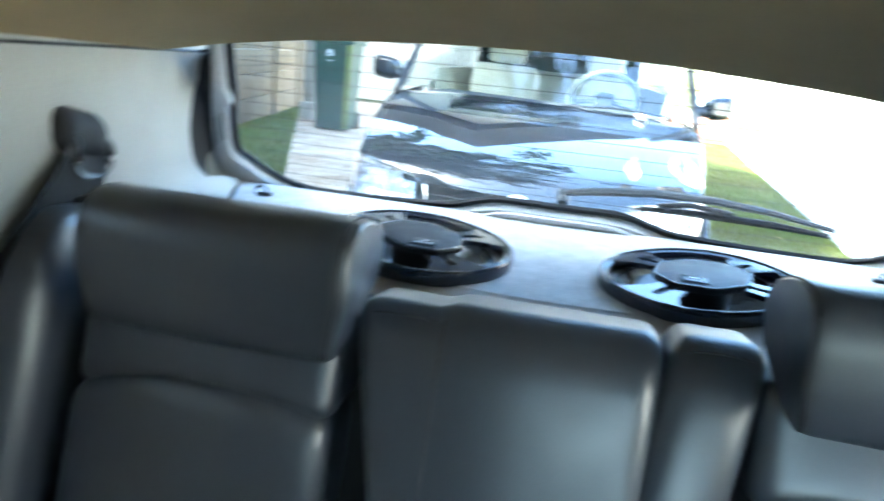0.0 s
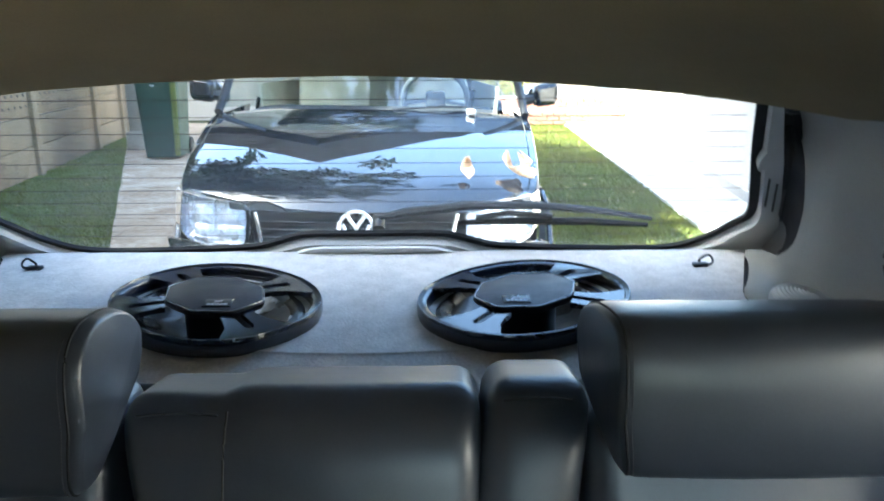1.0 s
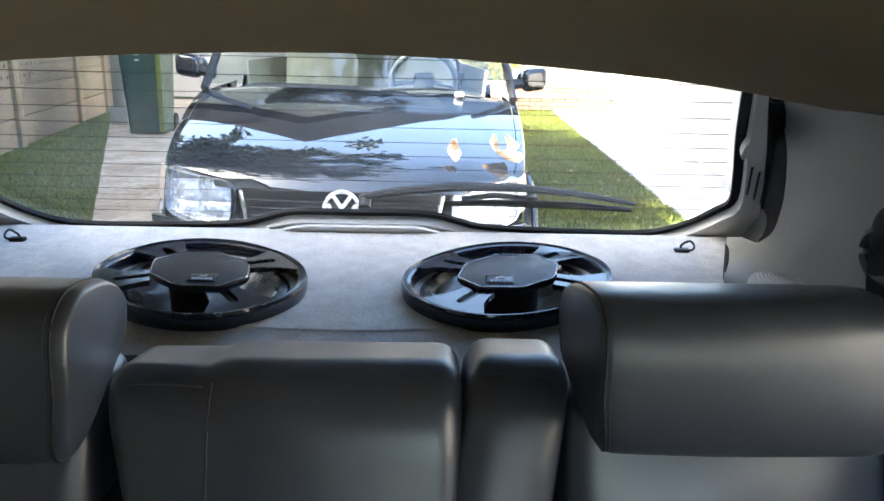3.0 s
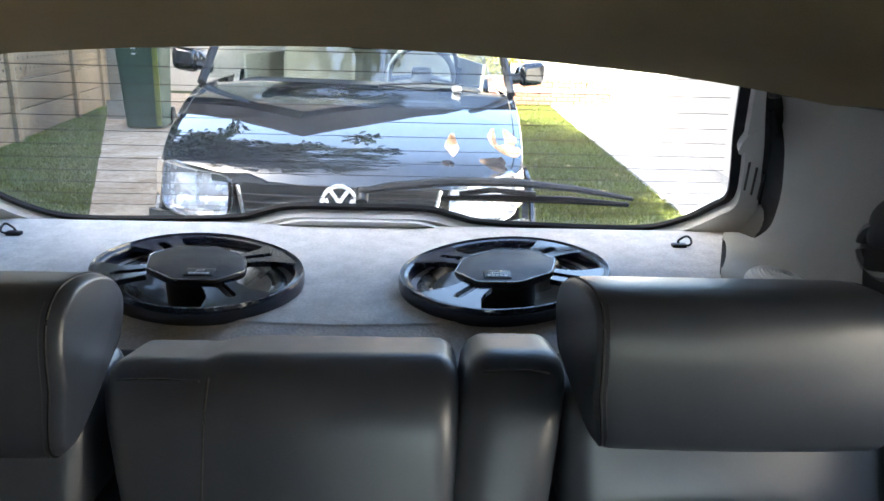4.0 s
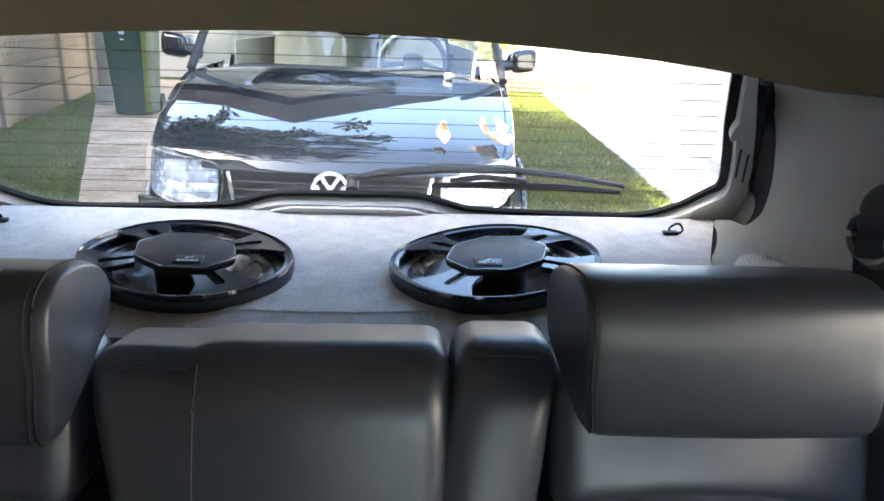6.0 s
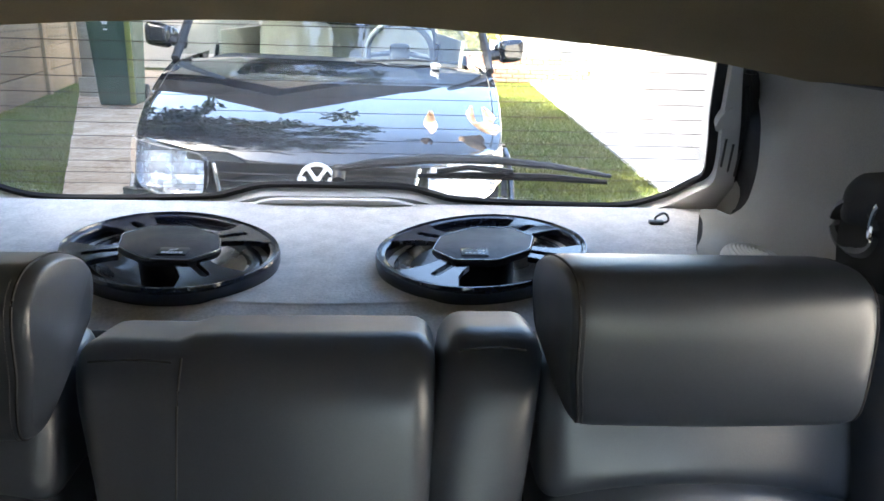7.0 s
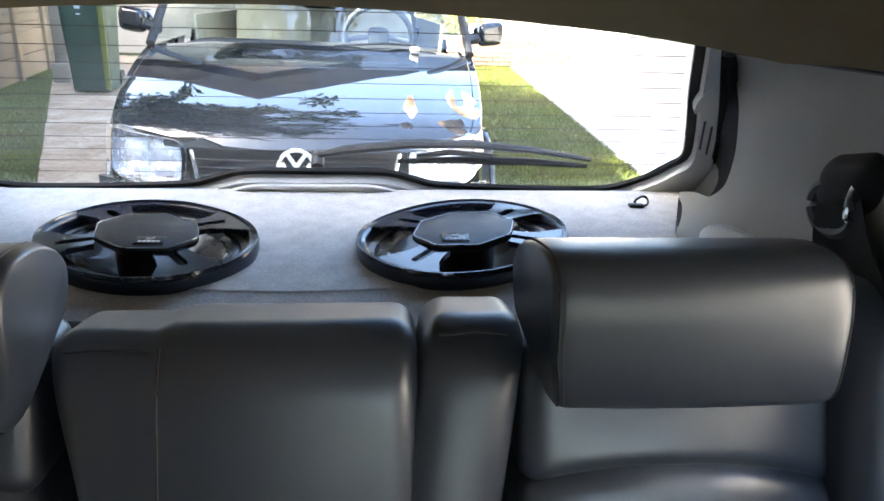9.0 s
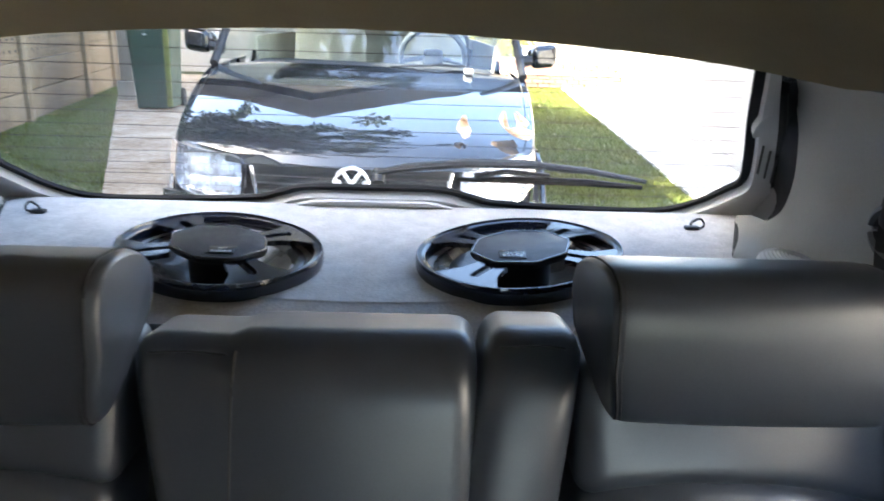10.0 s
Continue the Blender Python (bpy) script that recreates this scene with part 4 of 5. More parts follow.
wheelie_bin().matrix_world = pose(-3.51, 10.05, GROUND, 0, 0, 4) @ Matrix.Diagonal((0.96, 1.0, 1.2, 1))

# white wall on the sunny side
wr = part("wall_white", prism([(wall_r(-3), -3), (wall_r(-3) + 0.2, -3), (wall_r(15.6) + 0.2, 15.6), (wall_r(15.6), 15.6)], 2.4, lambda p: Vector((p[0], p[1], GROUND - 0.05 + p[2]))), WHITE_WALL, smooth=False)
tagged(wr, "bright white painted boundary wall in full sun", "wall", kind="structure")
plinth = part("trim", prism([(wall_r(-3) - 0.025, -3), (wall_r(-3) - 0.003, -3), (wall_r(15.4) - 0.003, 15.4), (wall_r(15.4) - 0.025, 15.4)], 0.10, lambda p: Vector((p[0], p[1], GROUND - 0.0 + p[2]))), CONCRETE_PALE, smooth=False)
tagged(plinth, "low concrete plinth along the wall foot", "plinth", kind="structure")

bw = part("wall_back", box(2.4, 0.2, 2.4, 0, (4.3, 16.9, 1.2)), WHITE_WALL, smooth=False)
tagged(bw, "white painted wall closing the garden", "wall", kind="structure")

# brick steps at the end of the lawn
steps = empty("brick_steps")
tagged(steps, "two red brick steps with pale paving on top", "steps", kind="structure")
for k in range(2):
    y0, z0 = 14.75 + 0.55 * k, GROUND + 0.24 * k
    part("tread", box(3.3, 0.62, 0.03, 0.006, (2.1, y0 + 0.31, z0 + 0.255)), CONCRETE_PALE, steps, "pale paved tread")
    part("core", box(3.26, 0.5, 0.24, 0, (2.1, y0 + 0.33, z0 + 0.12)), CONCRETE, steps, smooth=False)
    bmx = box(0.215, 0.10, 0.068, 0.006, seg=1)
    me = bpy.data.meshes.new("brick")
    bmx.to_mesh(me)
    bmx.free()
    me.materials.append(BRICK)
    for r in range(3):
        for c in range(14):
            ob = new("brick", me)
            ob.parent = steps
            ob.location = (0.58 + 0.228 * c + (0.11 if r % 2 else 0), y0 + 0.03 + random.uniform(-0.004, 0.004), z0 + 0.042 + 0.078 * r)


# leafy things
def leaf_cloud(centres, n, size, rg_, flat=1.0):
    v = np.zeros((n, 4, 3))
    cs = np.array([c[:3] for c in centres])
    rs = np.array([c[3] for c in centres])
    k = rg_.integers(0, len(centres), n)
    d = rg_.normal(size=(n, 3))
    d /= np.linalg.norm(d, axis=1, keepdims=True)
    p = cs[k] + d * (rs[k] * rg_.random(n) ** 0.5)[:, None] * np.array([1, 1, flat])
    a = rg_.normal(size=(n, 3))
    a /= np.linalg.norm(a, axis=1, keepdims=True)
    b = np.cross(a, rg_.normal(size=(n, 3)))
    b /= np.linalg.norm(b, axis=1, keepdims=True)
    s = size * (0.6 + 0.8 * rg_.random(n))[:, None]
    v[:, 0], v[:, 1], v[:, 2], v[:, 3] = p - a * s, p + b * s * 0.42, p + a * s, p - b * s * 0.42
    return v.reshape(-1, 3).tolist(), [(4 * i, 4 * i + 1, 4 * i + 2, 4 * i + 3) for i in range(n)]


tree = empty("tree")
tagged(tree, "garden tree with dark leaves reaching over the driveway", "tree")
trunk = smooth_line([(-6.6, 8.2, 0.0), (-6.5, 8.25, 1.5), (-6.2, 8.3, 3.0), (-5.6, 8.4, 4.2)], 4)
tb = tube(trunk, [0.2 - 0.006 * i for i in range(len(trunk))], 10)
limbs = []
for end in ((-4.6, 7.6, 5.6), (-3.0, 6.6, 4.7), (-6.6, 8.0, 6.2), (-5.0, 8.6, 6.6), (-3.4, 6.4, 6.2), (-1.2, 6.3, 4.7), (-1.9, 6.2, 5.6), (-3.6, 6.6, 7.2), (-2.6, 5.6, 6.6), (-2.2, 6.8, 4.5), (-1.0, 5.4, 6.0), (-1.8, 4.8, 6.6), (-3.0, 5.0, 5.4), (-3.2, 5.8, 4.4), (-0.6, 4.9, 6.6), (-2.4, 4.4, 7.2), (-1.2, 4.2, 7.4), (-3.4, 4.6, 6.6), (-1.5, 3.4, 6.6), (-0.5, 2.4, 6.8), (-1.0, 1.6, 7.0), (-2.2, 2.2, 6.8), (0.2, 3.2, 7.0), (-1.8, 0.6, 7.2), (-0.4, 1.0, 7.4), (-2.8, 1.2, 7.0), (-2.5, 3.0, 7.0), (-1.2, 2.6, 7.4), (-3.2, 2.0, 6.4), (-2.0, 1.2, 7.6), (-0.6, 3.2, 7.8), (-3.4, 3.4, 7.4), (-0.4, 6.9, 4.7), (-0.9, 6.6, 4.9), (0.0, 6.3, 5.2), (-1.6, 6.8, 4.7), (-0.7, 6.0, 5.5), (-1.6, 5.9, 5.8), (-2.5, 6.8, 4.9), (-2.2, 3.6, 7.2), (-1.0, 3.7, 7.4), (-1.6, 2.9, 7.7), (-0.2, 4.4, 7.1)):
    st = Vector((-5.9, 8.35, 3.7))
    md = st.lerp(Vector(end), 0.5) + Vector((0, 0, 0.35))
    pts_ = smooth_line([st, md, end], 6)
    tb = merge(tb, tube(pts_, [0.09 - 0.0058 * i for i in range(len(pts_))], 7))
    limbs.append(pts_)
part("trunk", tb, BARK, tree)
rg2 = np.random.default_rng(7)
cents = []
for pts_ in limbs:
    for p in pts_[5:]:
        for _ in range(3):
            o = rg2.normal(0, 0.46, 3)
            cents.append((p.x + o[0], p.y + o[1], p.z + 0.15 + o[2] * 0.7, 0.20 + 0.12 * rg2.random()))
lv, lf = leaf_cloud(cents, 56000, 0.096, rg2)
raw("crown", lv, lf, LEAF, tree)
bush = empty("bush")
tagged(bush, "yellow-green bush beside the steps", "bush")
part("stems", merge(*[tube([(0.9 + 0.1 * i, 15.9, 0.05), (0.7 + 0.25 * i, 15.9, 0.7)], 0.02, 6) for i in range(4)]), BARK, bush)
lv, lf = leaf_cloud([(0.6 + 0.25 * i, 15.9 + 0.1 * (i % 2), 0.55 + 0.25 * (i % 3), 0.42) for i in range(6)], 2600, 0.05, rg2)
raw("crown", lv, lf, BUSH_LEAF, bush)

# unseen house-sized block added behind; its shade covers the car
wing = empty("rear_shade_block")
tagged(wing, "unseen pale block with a dark flat roof, added to shade the car", "house")
part("wall", box(6.9, 5.0, 7.2, 0.01, (-3.55, -5.6, 3.6)), CONCRETE_PALE, wing, smooth=False)
part("roof", box(7.1, 5.2, 0.16, 0.01, (-3.55, -5.6, 7.29)), ROOF_TILE, wing, smooth=False)

# two unseen blocks added on the left: they shade the side window and the lawn
side_shade_block = empty("side_shade_block")
tagged(side_shade_block, "unseen low cream block with a dark flat roof, added to shade the left window", "outbuilding")
part("wall", box(3.0, 6.0, 4.6, 0.01, (-4.15, -2.1, 2.3)), HOUSE_WALL, side_shade_block, smooth=False)
part("roof", box(3.2, 6.2, 0.14, 0.01, (-4.15, -2.1, 4.67)), ROOF_TILE, side_shade_block, smooth=False)
nb = empty("lawn_shade_block")
tagged(nb, "unseen cream block with a dark pitched roof, added to shade the left lawn", "house")
part("wall", box(6.0, 17.0, 6.5, 0.01, (-9.2, 5.5, 3.25)), HOUSE_WALL, nb, smooth=False)
part("roof", prism([(-12.6, 6.4), (-6.0, 6.4), (-6.0, 6.55), (-9.2, 8.0), (-12.6, 6.55)], 17.4, lambda p: Vector((p[0], -3.2 + p[2], p[1]))), ROOF_TILE, nb, smooth=False)

# gabled house beyond the driveway
house = empty("house")
tagged(house, "cream rendered house with a dark tiled gable roof", "house")
HY, HX, HW, HE, HA = 16.6, -2.75, 6.2, 4.9, 9.7
part("gable_wall", prism([(HX - HW, 0), (HX + HW, 0), (HX + HW, HE), (HX, HA), (HX - HW, HE)], 6.0, lambda p: Vector((p[0], HY + p[2], p[1]))), HOUSE_WALL, house, smooth=False)
for s in (-1, 1):
    k = (HA - HE) / HW
    o = [(0.0, -1.4), (HW + 0.5, -(HW + 0.5) * k - 1.1), (HW + 0.5, -(HW + 0.5) * k + 0.30), (0.0, 0.36)]
    part("roof", prism([(HX + s * a, HA + b) for a, b in o], 7.5, lambda p: Vector((p[0], HY - 1.3 + p[2], p[1]))), BARGE, house, "dark roof slope with a deep black verge", smooth=False)
for wx, wz, ww, wh in ((HX, 6.0, 1.1, 0.9),):
    win = part("window", box(ww, 0.06, wh, 0.004, (wx, HY - 0.005, wz)), WINDOW_DARK, house, "dark window pane")
    part("frame", ring([(-ww / 2, -wh / 2), (ww / 2, -wh / 2), (ww / 2, wh / 2), (-ww / 2, wh / 2)], [(-ww / 2 - 0.09, -wh / 2 - 0.09), (ww / 2 + 0.09, -wh / 2 - 0.09), (ww / 2 + 0.09, wh / 2 + 0.09), (-ww / 2 - 0.09, wh / 2 + 0.09)], 0.1, lambda p, wx=wx, wz=wz: Vector((wx + p[0], HY - 0.08 + p[2], wz + p[1]))), ROOF_TILE, win, smooth=False)


# ---- the parked black car ----
def parked_car():
    car = empty("parked_car")
    tagged(car, "black parked hatchback facing the rear window", "car")
    WS = [(0.0, 0.53), (0.04, 0.615), (0.12, 0.665), (0.3, 0.695), (0.6, 0.725), (0.9, 0.750), (1.2, 0.772), (2.2, 0.765), (3.4, 0.72), (4.0, 0.60)]
    WO = [(0.0, 0.57), (0.05, 0.655), (0.12, 0.692), (0.3, 0.722), (0.6, 0.752), (0.9, 0.774), (1.2, 0.795), (2.2, 0.805), (3.4, 0.78), (4.0, 0.68)]

    def zc(v):   # long, even curve of the bonnet with a rounded nose
        return 0.738 + 0.312 * v - 0.094 * v * v - 0.130 * math.exp(-v / 0.040)

    def smooth_at(table, v):
        """The table, rounded over a short stretch."""
        return sum(curve_at(table, v + 0.12 * (i / 4) * min(1.0, v * 4)) for i in range(-4, 5)) / 9
    ws = lambda v: smooth_at(WS, v)
    wo = lambda v: smooth_at(WO, v)
    HOODW = 0.955

    def bow(v, a):   # the nose sweeps back towards the sides
        return v + 0.11 * abs(a) ** 2.4 * max(0.0, 1 - v / 1.2)

    def top_z(v, a):
        crease = 0.003 * math.exp(-((abs(a) - 0.62) / 0.10) ** 2)
        return zc(v) - 0.040 * abs(a) ** 3 + crease * min(1, v * 3)

    def hood_pt(p, q):
        a = (2 * p - 1) * HOODW
        front = 0.028 + 0.040 * max(0.0, abs(a) - 0.55)
        v = front + (1.125 + 0.075 * a * a - front) * q
        return Vector((a * ws(v), bow(v, a), top_z(v, a)))
    part("hood", surface(hood_pt, 90, 120, thick=0.006), PAINT, car, "glossy black bonnet", angle=80)

    def fender(s):
        def f(p, q):
            v = 0.10 + 1.9 * p
            if q < 0.25:
                a = HOODW + 0.006 + (1 - HOODW) * q / 0.25
                return Vector((s * a * ws(v), bow(v, a), top_z(min(v, 1.2), a) + max(0, v - 1.2) * 0.02))
            t = (q - 0.25) / 0.75 * math.pi / 2
            z0 = top_z(min(v, 1.2), 1.0) + max(0, v - 1.2) * 0.02
            return Vector((s * (ws(v) + (wo(v) - ws(v)) * math.sin(t) ** 0.8), bow(v, 1), z0 - (z0 - 0.28) * (1 - math.cos(t)) ** 0.9))
        bm = surface(f, 70, 24)
        dead = [fc for fc in bm.faces if (fc.calc_center_median().y - 0.80) ** 2 + (fc.calc_center_median().z - 0.30) ** 2 < 0.335 ** 2]
        bmesh.ops.delete(bm, geom=dead, context="FACES")
        part("fender", bm, PAINT, car, "black front wing", angle=60)
        arch = [(s * 0.785, 0.80 + 0.34 * math.cos(t), 0.30 + 0.34 * math.sin(t)) for t in np.linspace(0, math.pi, 20)]
        part("arch_lip", tube(arch, 0.014, 6), PAINT, car)
        part("wheel_liner", surface(lambda a, b: Vector((s * (0.55 + 0.22 * b), 0.80 + 0.335 * math.cos(a * math.pi), 0.30 + 0.335 * math.sin(a * math.pi))), 20, 2), RUBBER, car)
    fender(-1), fender(1)

    # front: grille, lamps, bumper
    def front_pt(p, q):
        a = 2 * p - 1
        z = 0.20 + 0.36 * q
        w = 0.70
        return Vector((a * w, -0.05 + 0.16 * abs(a) ** 3 + 0.02 * (1 - q) + 0.03 * (q > 0.9), z))
    part("bumper", surface(front_pt, 40, 12, thick=0.02), PAINT, car, "black bumper")
    part("bumper_strip", tube([(x, -0.062 + 0.16 * abs(x / 0.7) ** 3, 0.44) for x in np.linspace(-0.66, 0.66, 24)], 0.018, 8, 0.7), BLACK, car)
    part("grille_back", surface(lambda a, b: Vector((-0.36 + 0.72 * a, 0.045 + 0.02 * abs(2 * a - 1) ** 2, 0.545 + 0.138 * b)), 20, 2, thick=0.01), GRILLE_BLACK, car)
    for k in range(5):
        z = 0.562 + 0.027 * k
        part("grille_slat", tube([(x, 0.012 + 0.02 * (x / 0.36) ** 2 + 0.008 * k, z) for x in np.linspace(-0.35, 0.35, 16)], 0.006, 6, 0.7), GRILLE_BLACK, car)
    for s in (-1, 1):
        part("chrome_edge", tube([(s * 0.330, 0.02, 0.545), (s * 0.340, 0.025, 0.61), (s * 0.356, 0.040, 0.678)], 0.009, 8), CHROME, car)
        lamp_o = [tuple(q) for q in smooth_line([(0.390, 0.62), (0.393, 0.585), (0.408, 0.562), (0.44, 0.556), (0.51, 0.560), (0.585, 0.574), (0.628, 0.590), (0.642, 0.612), (0.640, 0.69), (0.634, 0.722), (0.618, 0.731), (0.55, 0.722), (0.47, 0.712), (0.415, 0.704), (0.396, 0.690), (0.390, 0.655), (0.390, 0.62)], 3)][:-1]
        def lp(p, s=s, d=0.0):
            x, z, c = p
            return Vector((s * x, 0.02 + 0.20 * max(0, x - 0.35) ** 1.3 + 3.0 * max(0, x - 0.57) ** 1.6 + (z - 0.56) * 0.28 + c + d, z))
        lm = part("headlight", prism(lamp_o, 0.03, lambda p: lp((p[0], p[1], p[2] + 0.045))), REFLECTOR, car, "clear headlight with a faceted reflector", smooth=False)
        # vertical flutes of the reflector
        for bx_, w_ in ((0.457, 0.110), (0.570, 0.112)):
            for bz_, h_ in ((0.601, 0.046), (0.664, 0.078)):
                part("reflector_facet", surface(lambda a, b, bx_=bx_, bz_=bz_, w_=w_, h_=h_: lp((bx_ + w_ * (a - 0.5), bz_ + h_ * (b - 0.5), 0.040 - 0.014 * math.cos((a - 0.5) * 2.4) * math.cos((b - 0.5) * 2.0))), 8, 8), REFLECTOR, lm, "bright reflector facet")
        ln = part("lens", prism(lamp_o, 0.004, lambda p: lp((p[0], p[1], p[2] + 0.0))), LENS, lm, "clear lens", smooth=False)
        ln.visible_shadow = False
        part("housing", ring(lamp_o, [(0.38 + (x - 0.38) * 1.02, 0.635 + (z - 0.635) * 1.04) for x, z in lamp_o], 0.06, lambda p: lp((p[0], p[1], p[2] - 0.003))), CHROME, lm, smooth=False)
        part("indicator", prism([(0.650, 0.602), (0.678, 0.615), (0.684, 0.68), (0.676, 0.735), (0.648, 0.725)], 0.02, lambda p: lp((p[0], p[1], p[2] + 0.01))), AMBER, lm, "pale orange indicator", smooth=False)
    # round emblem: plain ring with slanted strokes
    em = part("emblem", tube([(0.060 * math.cos(t), -0.012 + 0.010 * math.sin(t), 0.632 + 0.060 * math.sin(t)) for t in np.linspace(0, 6.283, 33)[:-1]], 0.0072, 8, closed=True), SILVER, car, "round silver emblem")
    part("emblem_plate", surface(lambda a, b: Vector((0.05 * b * math.cos(a * 6.283), -0.002 + 0.01 * b * math.sin(a * 6.283), 0.632 + 0.05 * b * math.sin(a * 6.283))), 28, 3, wrap_u=True, thick=0.004), BADGE, em)
    for x0, z0, x1, z1 in ((-0.030, 0.044, 0.0, 0.004), (0.030, 0.044, 0.0, 0.004), (-0.048, 0.016, -0.022, -0.044), (0.048, 0.016, 0.022, -0.044), (0.0, -0.002, -0.020, -0.044), (0.0, -0.002, 0.020, -0.044)):
        part("emblem_stroke", tube([(x0, -0.012 + z0 * 0.18, 0.632 + z0), (x1, -0.012 + z1 * 0.18, 0.632 + z1)], 0.0070, 6), SILVER, em)

    # cowl, windscreen, roof and pillars
    part("cowl", surface(lambda a, b: Vector(((2 * a - 1) * 0.70, 1.10 + 0.12 * (2 * a - 1) ** 2 * -0.3 + 0.12 * b, 0.922 + 0.03 * b - 0.03 * abs(2 * a - 1) ** 3)), 30, 4, thick=0.01), BLACK, car, "black scuttle panel")

    def screen(a, b, o=0.0):
        x = 2 * a - 1
        w = 0.745 - 0.05 * b
        return Vector((x * w, 1.13 + 0.56 * b + 0.10 * x * x * (1 - 0.5 * b), 0.985 + 0.42 * b - 0.02 * x * x + o))
    ws_ = part("windscreen", surface(lambda a, b: screen(a, b), 24, 12), SCREEN, car, "clear windscreen")
    ws_.visible_shadow = False
    for s in (-1, 1):
        part("windscreen_pillar", tube([screen(0.5 + 0.5 * s, b) + Vector((s * 0.016, 0.0, 0.0)) for b in np.linspace(-0.05, 1, 10)], 0.022, 8), BLACK, car)
        part("roof_rail", tube([(s * 0.60, 1.9, 1.385), (s * 0.61, 2.6, 1.41), (s * 0.60, 3.3, 1.38), (s * 0.66, 3.75, 1.0)], 0.035, 8), PAINT, car)
        dr = part("door", surface(lambda a, b: Vector((s * (0.735 + 0.065 * math.sin(min(1, b * 1.3) * math.pi / 2)), 2.0 + 1.0 * a, 0.98 - 0.70 * b)), 10, 12, thick=0.02), PAINT, car, "black side door")
        part("door_card", surface(lambda a, b: Vector((s * (0.715 - 0.02 * b), 1.98 + 1.9 * a, 1.060 - 0.50 * b)), 12, 6, thick=0.012), BEIGE, dr, "cream door lining")
        part("door_handle", box(0.03, 0.16, 0.03, 0.01, (s * 0.79, 2.85, 0.82)), BLACK, dr)
        dr2 = part("rear_quarter", surface(lambda a, b: Vector((s * (wo(3.02 + a * 0.95) - 0.05 + 0.05 * math.sin(min(1, b * 1.3) * math.pi / 2)), 3.02 + 0.95 * a, 0.99 - 0.70 * b)), 10, 12, thick=0.02), PAINT, car)
        sw = part("side_window", surface(lambda a, b: Vector((s * (0.735 - 0.12 * b), 1.75 + 1.75 * a + (0.35 * b if a < 0.5 else -0.2 * b), 0.985 + 0.38 * b)), 8, 6), PANE, car, "clear side window")
        sw.visible_shadow = False
        # mirrors
        mi = part("door_mirror", soft_box(min(s * 0.840, s * 0.978), max(s * 0.840, s * 0.978), 1.40, 1.50, 0.985, 1.105, 0.036, 10, lambda v, s=s: Vector((v.x, v.y + 0.04 * (abs(v.x) - 0.775) / 0.18, v.z - 0.02 * (1 - (abs(v.x) - 0.775) / 0.18)))), PAINT, car, "black door mirror")
        part("mirror_foot", tube([(s * 0.77, 1.46, 1.0), (s * 0.86, 1.46, 1.02)], 0.026, 8), BLACK, mi)
        part("mirror_glass", box(0.15, 0.006, 0.09, 0.01, (s * 0.865, 1.515, 1.045), turn=pose(0, 0, 0, 0, 0, s * 12)), CHROME, mi, "mirror glass")
        for wy in (0.80, 3.30):
            wh = empty("wheel")
            wh.parent = car
            part("tyre", surface(lambda a, b, wy=wy: Vector((s * (0.68 + 0.09 * math.cos(b * 6.283)), wy + (0.265 + 0.045 * math.sin(b * 6.283)) * math.cos(a * 6.283), 0.30 + (0.265 + 0.045 * math.sin(b * 6.283)) * math.sin(a * 6.283))), 40, 12, wrap_u=True, wrap_v=True), RUBBER, wh)
            part("rim", surface(lambda a, b, wy=wy: Vector((s * (0.73 - 0.02 * math.cos(b * 3)), wy + 0.23 * b * math.cos(a * 6.283), 0.30 + 0.23 * b * math.sin(a * 6.283))), 30, 5, wrap_u=True), ALLOY, wh)
    part("roof", surface(lambda a, b: Vector(((2 * a - 1) * 0.60, 1.88 + 1.6 * b, 1.40 + 0.035 * math.sin(b * 3.14) - 0.03 * abs(2 * a - 1) ** 3)), 16, 16, thick=0.02), PAINT, car, "black roof")
    part("tailgate", surface(lambda a, b: Vector(((2 * a - 1) * (0.60 + 0.08 * b), 3.46 + 0.5 * b, 1.37 - 0.6 * b)), 10, 10, thick=0.02), PAINT, car)
    part("rear_bumper", box(1.40, 0.25, 0.55, 0.06, (0, 3.92, 0.53)), PAINT, car)
    part("underbody", box(1.30, 3.7, 0.12, 0.02, (0, 2.0, 0.24)), RUBBER, car)
    # inside of it
    part("dashboard", soft_box(-0.66, 0.66, 1.25, 1.80, 0.55, 0.955, 0.06, 10), DASH, car, "dark dashboard")
    sw_c = Vector((0.33, 1.86, 0.99))
    tilt = Matrix.Rotation(radians(-62), 3, "X")
    whl = part("steering_wheel", tube([sw_c + tilt @ Vector((0.185 * math.cos(t), 0.185 * math.sin(t), 0)) for t in np.linspace(0, 6.283, 41)[:-1]], 0.017, 10, closed=True), WHEEL_GREY, car, "pale grey steering wheel")
    part("hub", soft_box(0.33 - 0.06, 0.33 + 0.06, 1.82, 1.88, 0.93, 1.04, 0.03, 6), DASH, whl)
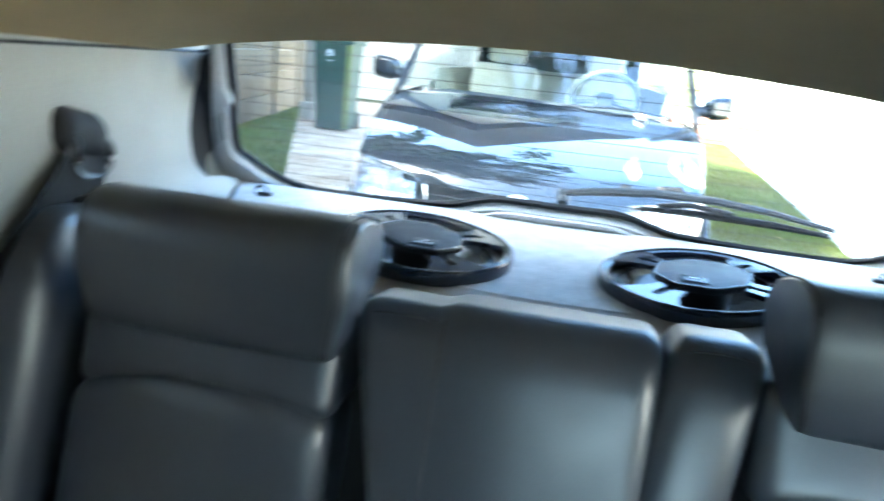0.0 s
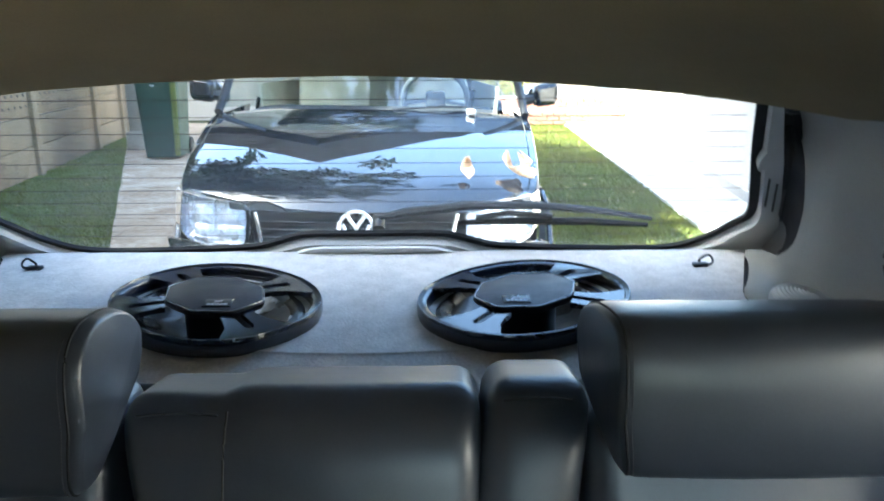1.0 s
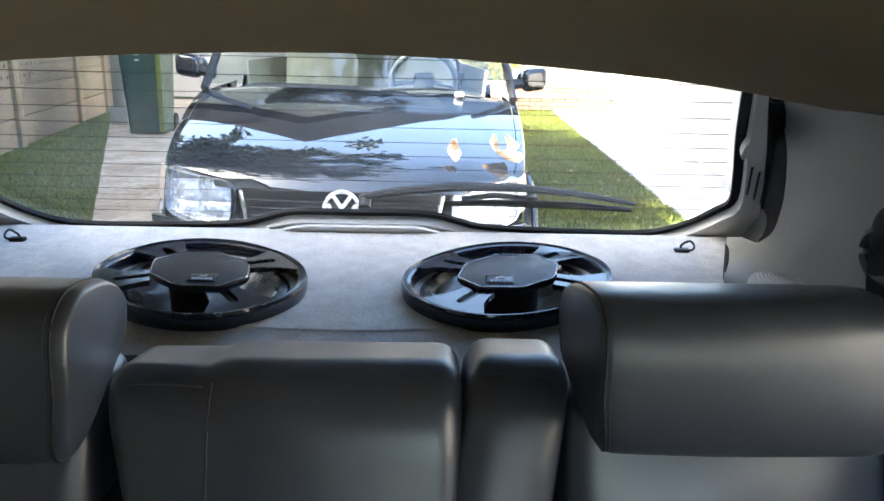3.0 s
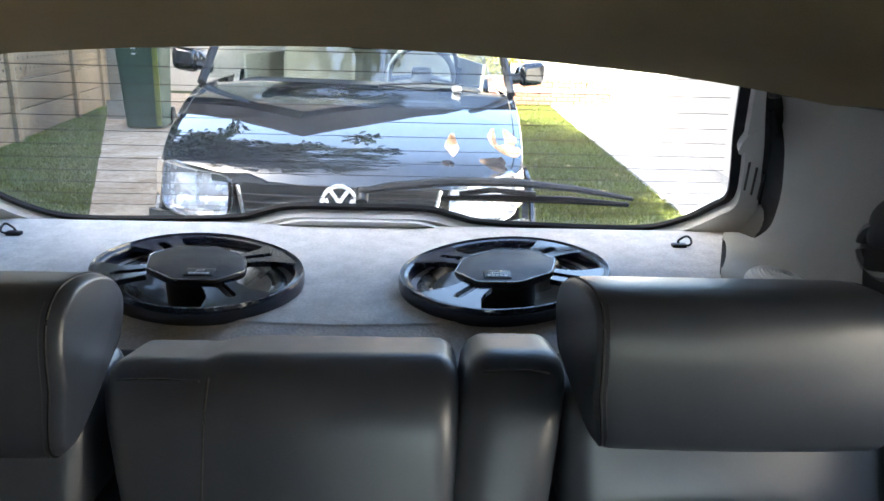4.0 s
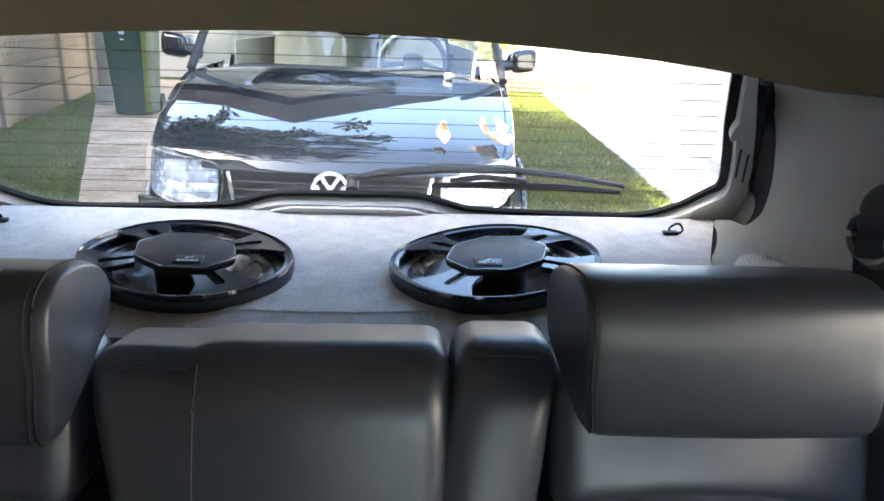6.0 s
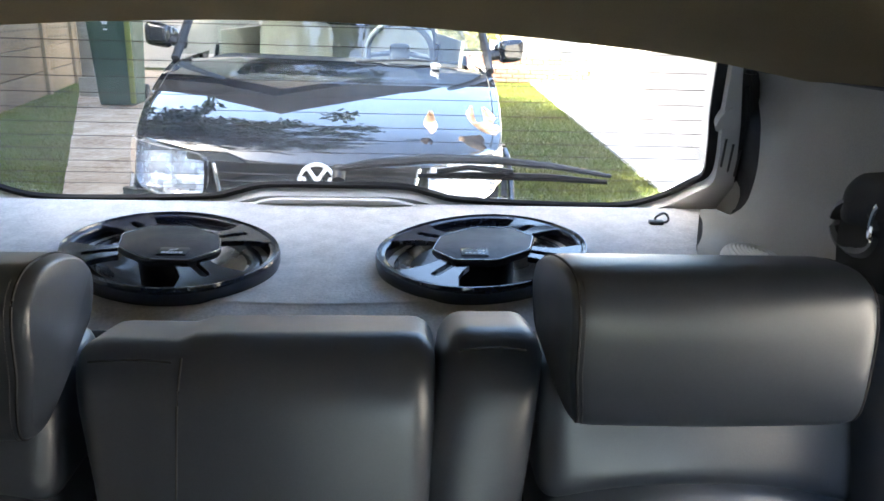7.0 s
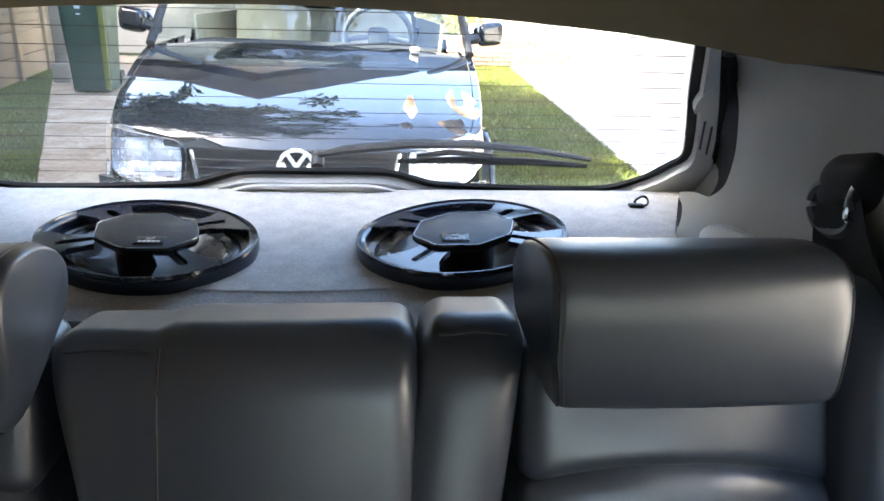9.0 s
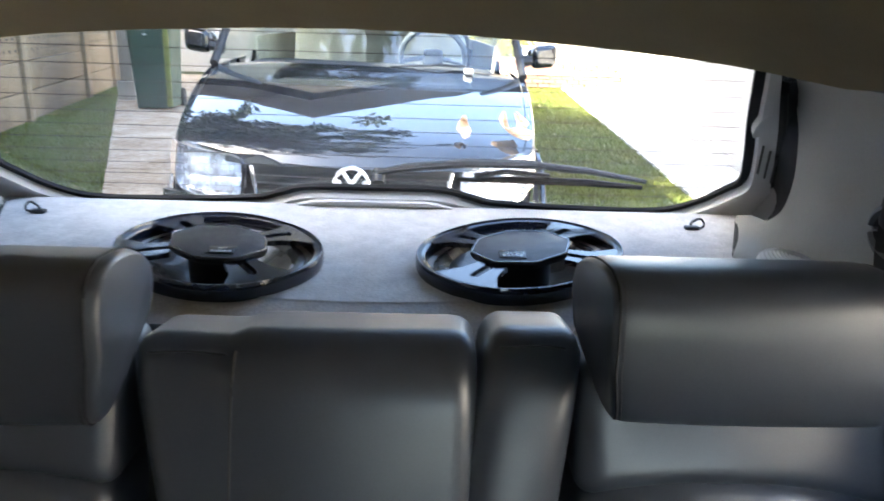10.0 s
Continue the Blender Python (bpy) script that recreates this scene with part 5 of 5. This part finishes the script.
    for x in (-1, 1):
        part("wheel_spoke", tube([sw_c, sw_c + tilt @ Vector((0.18 * x, 0.03, 0))], 0.014, 8), WHEEL_GREY, whl)
    for s in (-1, 1):
        st_ = part("front_seat", soft_box(s * 0.34 - 0.24, s * 0.34 + 0.24, 2.45, 2.62, 0.45, 1.12, 0.06, 8, lambda v: Vector((v.x * 1.0, v.y + 0.25 * (v.z - 0.45), v.z))), BEIGE, car, "beige front seat")
        part("headrest", soft_box(s * 0.34 - 0.13, s * 0.34 + 0.13, 2.62, 2.72, 1.13, 1.31, 0.04, 6), BEIGE, st_)
    part("rear_seat", soft_box(-0.6, 0.6, 3.2, 3.36, 0.5, 1.1, 0.06, 8), BEIGE, car, "beige rear seat")
    for x0, x1 in ((0.10, 0.60),):
        wp = part("wiper", tube([(x0, 1.12, 0.972), ((x0 + x1) / 2, 1.150, 0.990), (x1, 1.22, 0.978)], 0.006, 6), BLACK, car, "black wiper")
    part("washer_jet", soft_box(0.455, 0.50, 1.02, 1.07, 0.955, 0.985, 0.012, 5), TRIM_PALE, car, "small pale washer jet")
    return car


parked_car().matrix_world = pose(-0.207, 2.87, GROUND + 0.01, 0, 1.2, 2.2)


# dry leaves lying on the bonnet
def dry_leaf(length, width, curl, x, y, z, rx, ry, rz):
    def f(a, b):
        w = width * math.sin(math.pi * (0.06 + 0.90 * a)) ** 0.8 * (b - 0.5)
        lift = curl * (a - 0.5) ** 2 * 4 + abs(b - 0.5) ** 2 * 2.2 * width * (0.6 + 0.4 * math.sin(a * 7))
        return Vector((w, length * (a - 0.5), lift))
    ob = part("dry_leaf", surface(f, 14, 8, thick=0.0012), LEAF_CURLED)
    ob.matrix_world = pose(x, y, z, rx, ry, rz)
    tagged(ob, "curled pale brown dry leaf lying on the bonnet", "leaf", "dry leaves on the bonnet")


dry_leaf(0.085, 0.050, 0.020, 0.200, 3.085, 0.866, 58, 0, 8)
dry_leaf(0.15, 0.080, 0.020, 0.385, 3.150, 0.848, 28, 14, 62)
dry_leaf(0.09, 0.065, 0.030, 0.440, 3.190, 0.860, 45, -30, -40)
